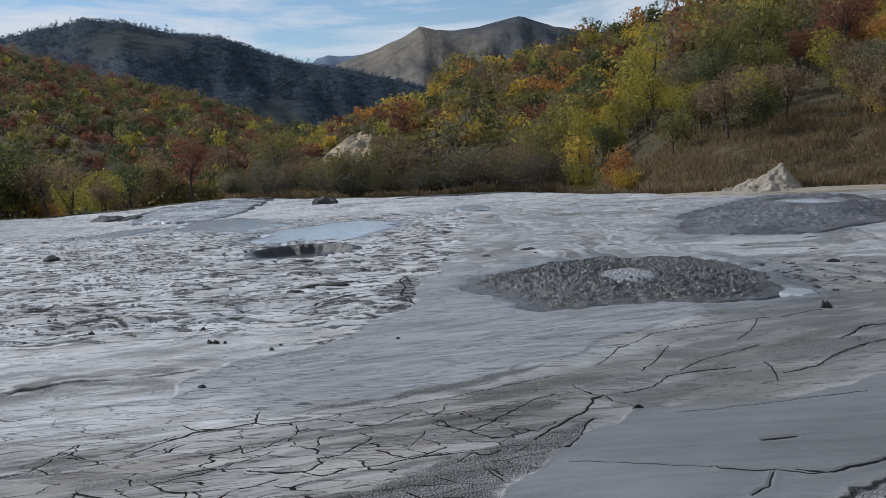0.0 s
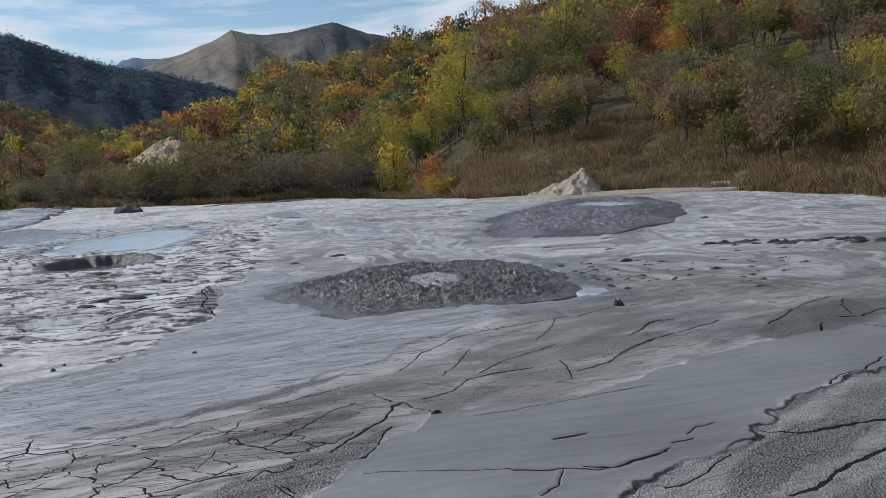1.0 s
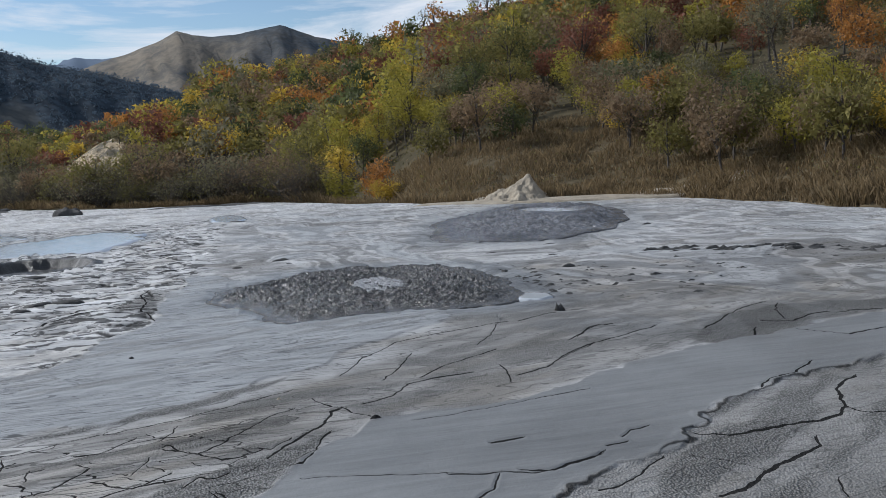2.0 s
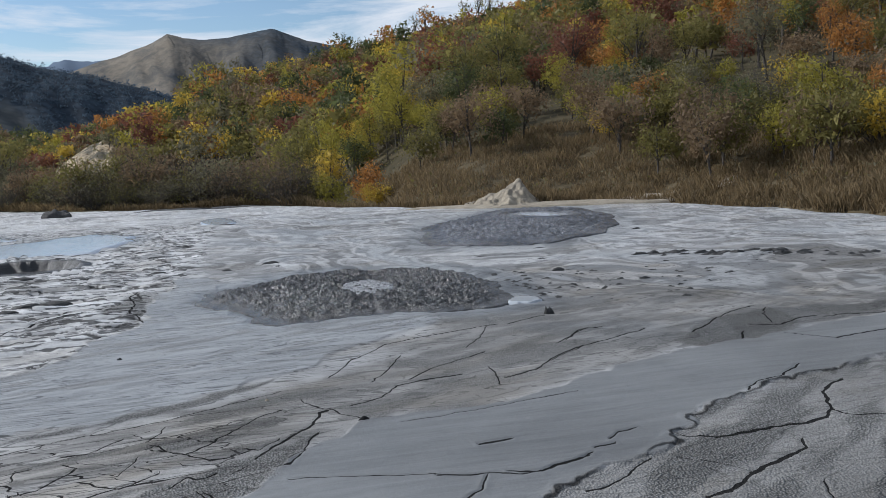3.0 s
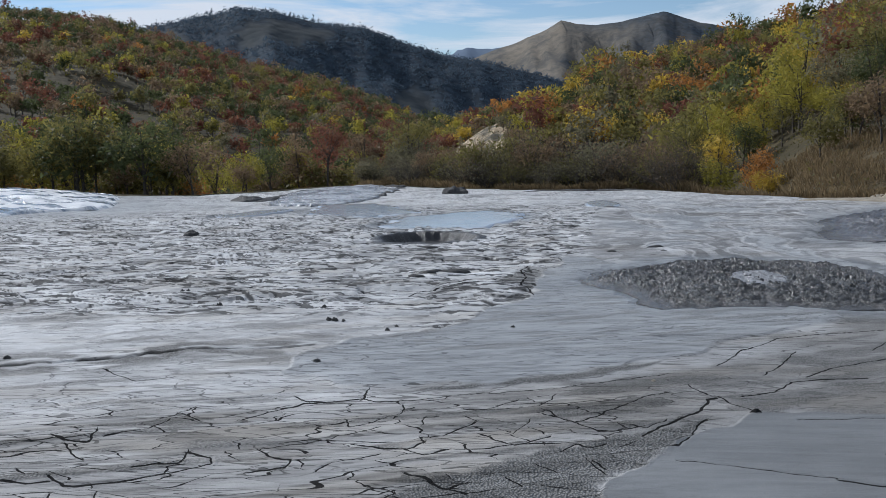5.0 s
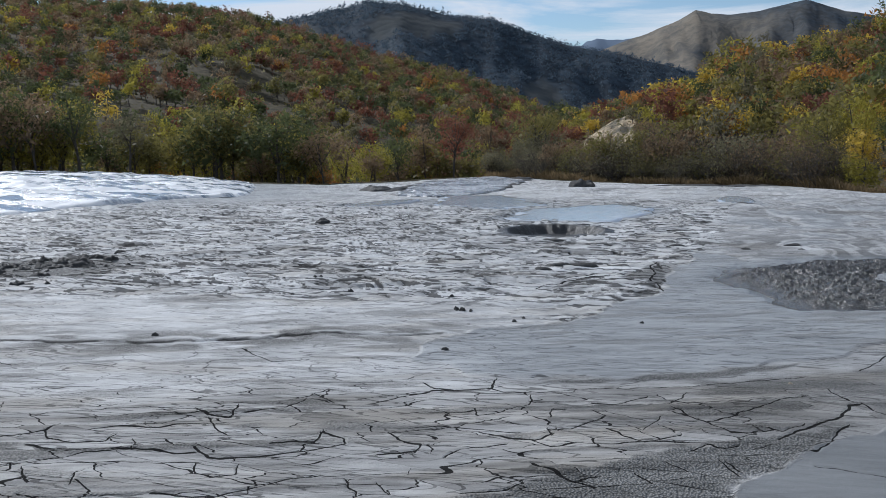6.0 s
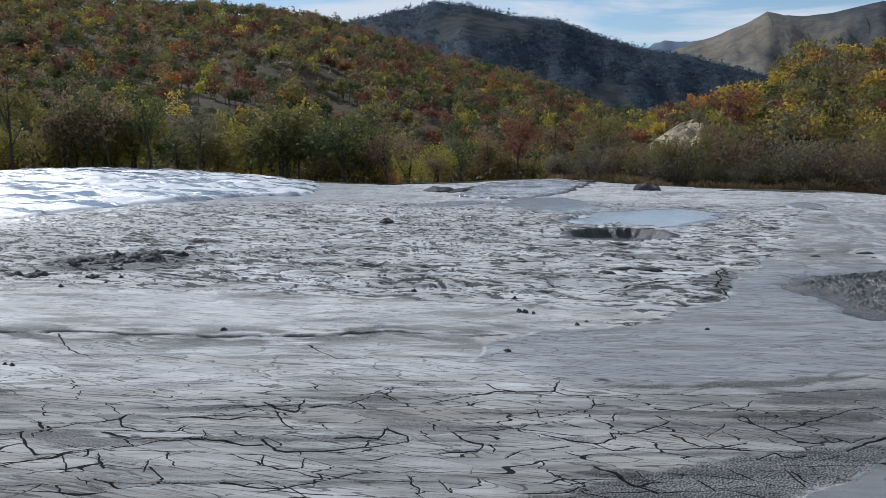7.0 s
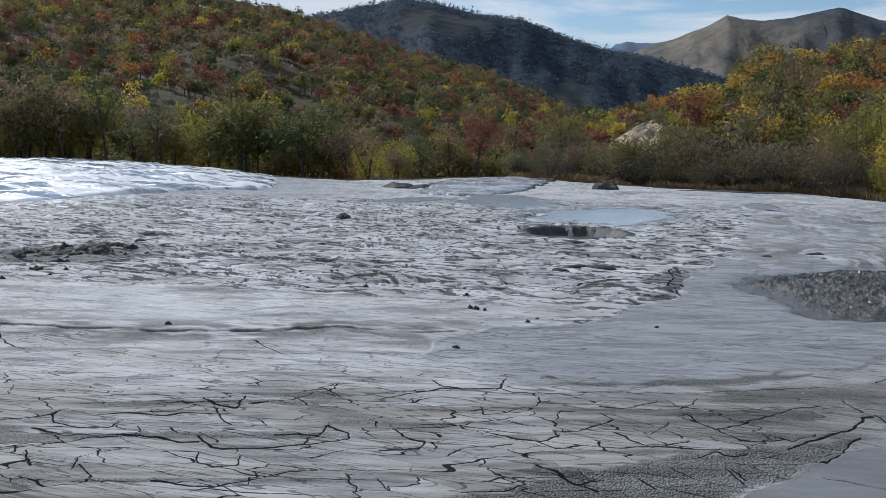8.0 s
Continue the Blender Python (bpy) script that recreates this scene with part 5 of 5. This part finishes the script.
def twig_shrub(height, width, seed, stems=34):
    """A half-bare shrub: a rounded thicket of thin stems and twigs, with a thin veil of brown leaves."""
    rng = np.random.default_rng(seed)
    out, tips = [], []
    for _ in range(stems):
        a, t = rng.uniform(0, 2 * np.pi), rng.uniform(0, 1) ** 0.6
        tip = np.array((np.cos(a) * width * 0.5 * t, np.sin(a) * width * 0.5 * t, height * math.sqrt(max(0.12, 1 - 0.8 * t * t)) * rng.uniform(0.7, 1.0)))
        mid = tip * (0.55, 0.55, 0.5) + rng.normal(size=3) * 0.1
        out.append(tube([(rng.normal() * 0.2, rng.normal() * 0.2, -0.2), mid, tip], [0.02, 0.013, 0.004], 3))
        for _ in range(7):
            s = mid + (tip - mid) * rng.uniform(-0.5, 0.9)
            e = s + rng.normal(size=3) * (0.3, 0.3, 0.2) + (0, 0, 0.22)
            out.append(tube([s, (s + e) / 2 + rng.normal(size=3) * 0.04, e], [0.009, 0.006, 0.003], 3))
            tips.append(e)
        tips.append(tip)
    ob = new("twiggy_shrub")
    mesh_object("branchwork", *joined(out), BARK, ob)
    t = np.repeat(np.array(tips), 5, 0) + rng.normal(size=(len(tips) * 5, 3)) * 0.2
    t[:, 2] = np.maximum(t[:, 2], 0.05)
    mesh_object("leaves", *leaf_quads(t, 0.04, rng), HUES[("brown", "grey-green", "olive green")[seed % 3]], ob, False)
    return tagged(ob, "half-bare grey-brown twiggy shrub at the mud's edge", "shrub")


def ground_z(x, y):
    return float(land(np.array([float(x)]), np.array([float(y)]))[0])


def polar(az, r):
    return r * math.sin(radians(az)), r * math.cos(radians(az))


HUE_NAMES = list(HUES)
#                      olive green yellow y-green orange rust brown grey
WARM_SIDE = np.array((0.25, 0.12, 0.08, 0.13, 0.09, 0.10, 0.13, 0.10))
COOL_SIDE = np.array((0.22, 0.32, 0.006, 0.04, 0.015, 0.2, 0.2, 0.04))
CLEARING = [polar(-37, 250), polar(-33, 226), polar(-29, 196), polar(-25, 168)]


def pick_hue(az, r, rng):
    """Trees of one hue stand together in small groves."""
    x, y = polar(az, r)
    here = np.array([float(grain(np.array([x / 5.0]), np.array([y / 5.0 + 50 * k]), 300 + k)[0]) for k in range(len(HUES))])
    p = (WARM_SIDE if az > -8 else COOL_SIDE) * np.exp(2.2 * here)
    if r < 62 and az > 0:
        p = p * np.array((1.3, 0.7, 1.1, 1.7, 1.0, 0.9, 0.9, 0.7))
    if r < 130 and az < -10:
        p = p * np.array((2.2, 1.2, 1.2, 2.6, 1.0, 0.3, 0.8, 0.8))
    if r > 140 and az > -8:
        p = p * np.array((1.6, 1.3, 0.6, 1.0, 0.6, 0.6, 1.2, 1.4))
    if r > 300 and az <= -8:
        p = p * np.array((0.7, 1.1, 0.2, 0.5, 0.5, 1.0, 1.5, 1.2))
    return str(rng.choice(HUE_NAMES, p=p / p.sum()))


KINDS = {}
for h_, hue_ in enumerate(HUES):
    for s_, (hh, ww, lo) in enumerate(((5.2, 4.4, 0.7), (6.8, 4.8, 0.9), (3.4, 3.7, 0.2))):
        KINDS[hue_, s_] = tree(hue_, hh, ww, lo, 100 + 10 * h_ + s_, 2100 if s_ < 2 else 1500, 0.095, "bush" if s_ == 2 else "tree")
SLENDER = [tree(h_, 9.0, 2.9, 2.2, 260 + k_, 420, 0.14, "slender_tree", 14, False) for k_, h_ in enumerate(("grey-green", "olive green", "dark green"))]
SHRUBS = [twig_shrub(2.0, 3.4, 300 + k) for k in range(3)]


def plant(template, x, y, scale, rng, group):
    m = Matrix.LocRotScale((x, y, ground_z(x, y)), Euler((rng.normal() * 0.04, rng.normal() * 0.04, rng.uniform(0, 6.28))), None)
    ob = copy_thing(template, m)
    ob.scale = (scale, scale, scale * rng.uniform(0.85, 1.15))
    return tagged(ob, group=group)


def forest_spots():
    """Where trees stand: scattered over the hills, thinner with distance."""
    out = []
    for az in np.arange(-54, 56, 0.55):
        r = rim(np.array([az]))[0] + 7
        far = np.interp(az, HILL_AZ, HILL_R) + 12
        while r < far:
            gap = (2.7 if r < 200 else 4.4) if az > -14 else (3.4 if r < 110 else 4.3)
            a = az + RNG.uniform(-1, 1) * 0.55
            if RNG.uniform() < min(1, r * radians(0.55) / gap):
                out.append((a, r + RNG.uniform(-1, 1) * gap * 0.8))
            r += gap
    return out


near_spots, far_spots = [], []
for a_, r_ in forest_spots():
    if 8 < a_ and r_ < np.interp(a_, (8, 14, 20, 26, 30, 45), (43, 40, 37, 34, 28, 23)):
        continue
    if -14 < a_ < 10 and r_ < np.interp(a_, (-14, -4, 3, 10), (86, 92, 70, 48)) or -9.5 < a_ < -2.8 and r_ < 122:
        continue
    if from_line(*(np.array([q_]) for q_ in polar(a_, r_)), CLEARING)[0] < 3.2:
        continue
    (near_spots if r_ < 84 else far_spots).append((a_, r_))
near_spots = sorted(near_spots, key=lambda s: s[1])
far_spots += near_spots[190:]
far_spots += [(RNG.uniform(-10, -2), RNG.uniform(120, 130)) for _ in range(14)]
for a_, r_ in near_spots[:190]:
    x_, y_ = polar(a_, r_)
    plant(KINDS[pick_hue(a_, r_, RNG), 2 if r_ < 50 else int(RNG.integers(0, 2))], x_, y_, RNG.uniform(0.5, 0.85), RNG, "trees behind the mud field")

for k_ in range(72):
    az_ = RNG.uniform(-13, 7.5) if k_ < 50 else RNG.uniform(25, 46) if k_ < 64 else RNG.uniform(-3, 7)
    x_, y_ = polar(az_, float(rim(np.array([az_]))[0]) + (RNG.uniform(1.0, 7) if az_ < 9 else RNG.uniform(7, 16)))
    plant(SHRUBS[k_ % 3], x_, y_, RNG.uniform(0.5, 1.15), RNG, "shrubs along the mud's edge")


for k_ in range(84):
    az_ = RNG.uniform(-15, 9) if k_ < 52 else RNG.uniform(23, 46)
    x_, y_ = polar(az_, float(rim(np.array([az_]))[0]) + (RNG.uniform(2.5, 12) if az_ < 9 else RNG.uniform(3, 15)))
    plant(KINDS[("grey-green", "olive green", "brown", "yellow-green", "brown", "olive green")[k_ % 6], 2], x_, y_, RNG.uniform(0.5, 0.85), RNG, "bushes along the mud's edge")


for k_ in range(60):
    az_ = RNG.uniform(-53, -15)
    x_, y_ = polar(az_, float(rim(np.array([az_]))[0]) + RNG.uniform(3.5, 17))
    hue_ = ("olive green", "yellow-green", "olive green", "yellow-green", "brown", "yellow-green", "olive green", "orange", "olive green", "dark green")[k_ % 10]
    plant(KINDS[hue_, 2], x_, y_, RNG.uniform(0.95, 1.45) * (1 if az_ < -25 else 0.75), RNG, "trees behind the mud field")
for k_ in range(16):
    az_, r_ = (RNG.uniform(-9.5, -2.5), RNG.uniform(76, 88)) if k_ < 12 else (RNG.uniform(-4.4, -3.0), RNG.uniform(97, 104))
    plant(KINDS[("brown", "grey-green", "olive green", "dark green")[k_ % 4], 2], *polar(az_, r_), RNG.uniform(0.5, 0.8), RNG, "bushes round the clay outcrop")
for k_ in range(30):
    az_ = RNG.uniform(-4.2, 5.0) if k_ < 24 else RNG.uniform(-13, -9)
    x_, y_ = polar(az_, float(rim(np.array([az_]))[0]) + RNG.uniform(4, 13))
    if k_ < 18:
        plant(SHRUBS[k_ % 3], x_, y_, RNG.uniform(1.4, 1.9), RNG, "shrubs along the mud's edge")
    else:
        plant(KINDS[("grey-green", "brown", "grey-green", "olive green")[k_ % 4], k_ % 2], x_, y_, RNG.uniform(0.55, 0.8), RNG, "trees behind the mud field")


def far_woods():
    """The woods on the hills, one mass of boughs and leaves for each hue."""
    rng = np.random.default_rng(19)
    heaps, shades = {h: [] for h in HUES}, {h: [] for h in HUES}
    stems = []
    for a, r in far_spots:
        x, y = polar(a, r)
        h = rng.uniform(2.6, 5.6) + 2.4 * (rng.uniform() < 0.12)
        w = (2.2 + 0.42 * h) * rng.uniform(0.8, 1.25)
        if r > 200:
            h, w = 1.1 * h, 1.2 * w
        if -13 < a < 0:
            h *= 0.62
        n = int(np.interp(r, (60, 110, 180, 400), (420, 250, 150, 80)))
        p, c, rad = crown_points(n, h, w, 0.2, rng, 8 if r < 140 else 6)
        base = np.array((x, y, ground_z(x, y)))
        size = float(np.interp(r, (60, 110, 180, 400), (0.17, 0.24, 0.34, 0.50)))
        v, f = joined([leaf_triangles(p + base, size, rng), boughs(c + base, rad, rng, 10)])
        hue = pick_hue(a, r, rng)
        heaps[hue].append((v, f))
        shades[hue].append(np.full(len(v), rng.uniform(0, 1)))
        if r < 200:
            stems.append(tube([base - (0, 0, 0.3), base + c[0] * (0.3, 0.3, 0.6), base + c[1]], [0.12, 0.08, 0.03], 3))
    for h, heap in heaps.items():
        ob = mesh_object("woods", *joined(heap), HUES[h], None, False)
        carry(ob, each=np.concatenate(shades[h]))
        tagged(ob, f"far wood of {h} autumn trees on the hillside", "woods", kind="stuff")
    tagged(mesh_object("tree_stems", *joined(stems), BARK), "grey stems of the trees in the far wood", "tree stems", kind="stuff")


for az_, r_, s_ in ((1.5, 158, 1.0), (2.0, 160, 0.8), (3.3, 160, 0.95), (9.0, 163, 0.8), (9.8, 166, 0.95), (10.6, 164, 0.85), (12.6, 172, 0.8), (13.3, 176, 0.95), (14.2, 178, 0.9), (14.8, 180, 1.05), (17.2, 186, 1.0), (18.1, 188, 1.1), (18.6, 187, 0.95)):
    plant(SLENDER[int(az_ * 10) % 3], *polar(az_, r_), s_, RNG, "slender trees along the crest")


def undergrowth():
    """Low scrub and fallen leaves between the trees."""
    rng = np.random.default_rng(49)
    n = 34000
    az = rng.uniform(-50, 50, n)
    near = rim(az) + np.where(az > 8, 2.5, 5)
    r = near + (np.interp(az, HILL_AZ, HILL_R) - near) * rng.uniform(0, 1, n) ** 1.7
    x, y = r * np.sin(np.radians(az)), r * np.cos(np.radians(az))
    keep = rough(x / 5, y / 5, 501, 2) > -0.3
    p = np.stack([x, y, land(x, y) + rng.uniform(0, 1, n) * np.interp(r, (30, 60), (0.45, 1.1))], -1)[keep]
    for k, h in enumerate(("brown", "grey-green", "olive green")):
        part = p[k::3]
        far = np.hypot(part[:, 0], part[:, 1])
        v = part[:, None, :] + rng.normal(size=(len(part), 3, 3)) * np.interp(far, (30, 45, 70, 120, 350), (0.035, 0.05, 0.12, 0.22, 0.42))[:, None, None]
        tagged(mesh_object("undergrowth", v.reshape(-1, 3), np.arange(3 * len(part)).reshape(-1, 3), HUES[h], None, False), f"low {h} scrub between the trees", "undergrowth", kind="stuff")


undergrowth()


def hill_forest():
    """The dark forest on the blue hill behind, with conifers along its crest; haze is in its colour."""
    rng = np.random.default_rng(29)
    heap = []
    n = 9500
    az = rng.uniform(-40, 2, n)
    r = 958 - 290 * rng.uniform(0, 1, n) ** 1.3
    x, y = r * np.sin(np.radians(az)), r * np.cos(np.radians(az))
    keep = meadow(x, y) < 0.4
    z = land(x, y)
    for px, py, pz in zip(x[keep], y[keep], z[keep]):
        tall = rng.uniform() < 0.06
        h, w = (rng.uniform(4, 6.5), 0.9) if tall else (rng.uniform(1.4, 3.0), rng.uniform(1.2, 2.2))
        at = rng.normal(size=(9, 3)) * (w * 0.6, w * 0.6, h * 0.28) + (px, py, pz + h * 0.4)
        heap.append(leaf_triangles(at, 1.0, rng))
    tagged(mesh_object("hill_forest", *joined(heap), HAZED_FIR, None, False), "dark forest on the far hill, with blue haze in its colour", "forest", kind="stuff")


hill_forest()


def grass_bank():
    """Tall dry grass on the bank at the foot of the hill and along the rim."""
    rng = np.random.default_rng(39)
    n = 90000
    side = rng.uniform(size=n) < 0.7
    az = np.where(side, rng.uniform(7, 50, n), rng.uniform(-13, 9, n))
    r = rim(az) + np.where(side, 0.3 + 14 * rng.uniform(size=n) ** 1.2, 0.4 + 3.5 * rng.uniform(size=n))
    x, y = r * np.sin(np.radians(az)), r * np.cos(np.radians(az))
    tuft = rough(x / 1.7, y / 1.7, 401, 3)
    keep = (tuft > -0.55) & (np.hypot((x - 9.55) / 0.65, (y - 28.2) / 1.4) > 1)
    x, y, tuft = x[keep], y[keep], tuft[keep]
    z = land(x, y)
    n = len(x)
    h = (0.12 + 0.28 * np.clip(tuft + 0.4, 0, 1)) * rng.uniform(0.5, 1.5, n)
    a = rng.uniform(0, 2 * np.pi, n)
    w = 0.012 * np.stack([np.cos(a), np.sin(a), 0 * a], -1)
    root = np.stack([x, y, z - 0.03], -1)
    tip = root + np.stack([0.3 * h * rng.normal(size=n), 0.3 * h * rng.normal(size=n), h], -1)
    mid = root * 0.45 + tip * 0.55 + (0, 0, 0.06)
    v = np.stack([root - w, root + w, mid + w * 0.8, tip], 1).reshape(-1, 3)
    tagged(mesh_object("dry_grass", v, np.arange(4 * n).reshape(n, 4), STRAW, None, False), "knee-high dry straw-brown grass on the bank", "grass", kind="stuff")


grass_bank()


def sand_heap(name, az, r, wide, deep, high, lean, mat, curve, label, seed, category):
    """A pale gullied slope of washed clay, lying on the ground; lean shifts its top sideways."""
    cx, cy = polar(az, r)
    u, v = np.meshgrid(np.linspace(-1.15, 1.15, 90), np.linspace(-1.15, 1.15, 80))
    c, s = math.cos(radians(az)), math.sin(radians(az))
    x, y = cx + (u * wide * c + v * deep * s) / 2, cy + (-u * wide * s + v * deep * c) / 2
    q = np.hypot(np.where(u > lean, (u - lean) / (1 - lean), (u - lean) / (1 + lean)), np.where(v > 0.2, (v - 0.2) / 0.8, (v - 0.2) / 1.2))
    q = q * (1 + 0.2 * rough(1.5 * u + seed, 1.5 * v, seed, 3))
    gully = np.abs(rough(np.arctan2(u - lean, 0.3 - v) * 3, q * 1.2, seed + 2, 3))
    base = np.maximum(land(x, y), np.where(np.hypot(x, y) < rim(np.degrees(np.arctan2(x, y))) + 1.0, mud_base(x, y), -99))
    z = base + high * (curve(q) - 0.12 * gully * np.clip(q, 0, 1) * np.clip(1 - q, 0, 1) * 4) + 0.03 + 0.14 * high * rough(u * 2.6, v * 2.6, seed + 5, 5, 0.6) * smooth(1.1, 0.7, q) - 0.18 * smooth(0.9, 1.12, q)
    ob = mesh_object(name, np.stack([x, y, z], -1).reshape(-1, 3), grid_faces(80, 90), mat)
    return tagged(ob, label, category)


sand_heap("clay_mound", 19.3, 29.7, 2.5, 3.0, 0.74, 0.5, SAND, lambda q: np.minimum(np.clip(1 - q, 0, 1) ** 1.25, 0.72 + 0.25 * np.clip(1 - q, 0, 1)), "pale heap of washed clay against the grassy bank", 701, "clay mound")
sand_heap("sand_apron", 23.5, 28.9, 9.5, 2.2, 0.07, 0.0, SAND, lambda q: np.clip(1 - q, 0, 1) ** 0.5, "pale tan sand washed out along the mud's edge", 721, "sand")
sand_heap("clay_outcrop", -6.1, 97, 8.0, 22, 0.3, 0.1, OUTCROP, lambda q: np.clip(1 - q * q, 0, 1) + 0.3 * np.sin(15 * q), "bare pale clay outcrop among the bushes", 711, "outcrop")

far_woods()
for t_ in (*KINDS.values(), *SHRUBS, *SLENDER):
    for o_ in (*t_.children_recursive, t_):
        bpy.data.objects.remove(o_)
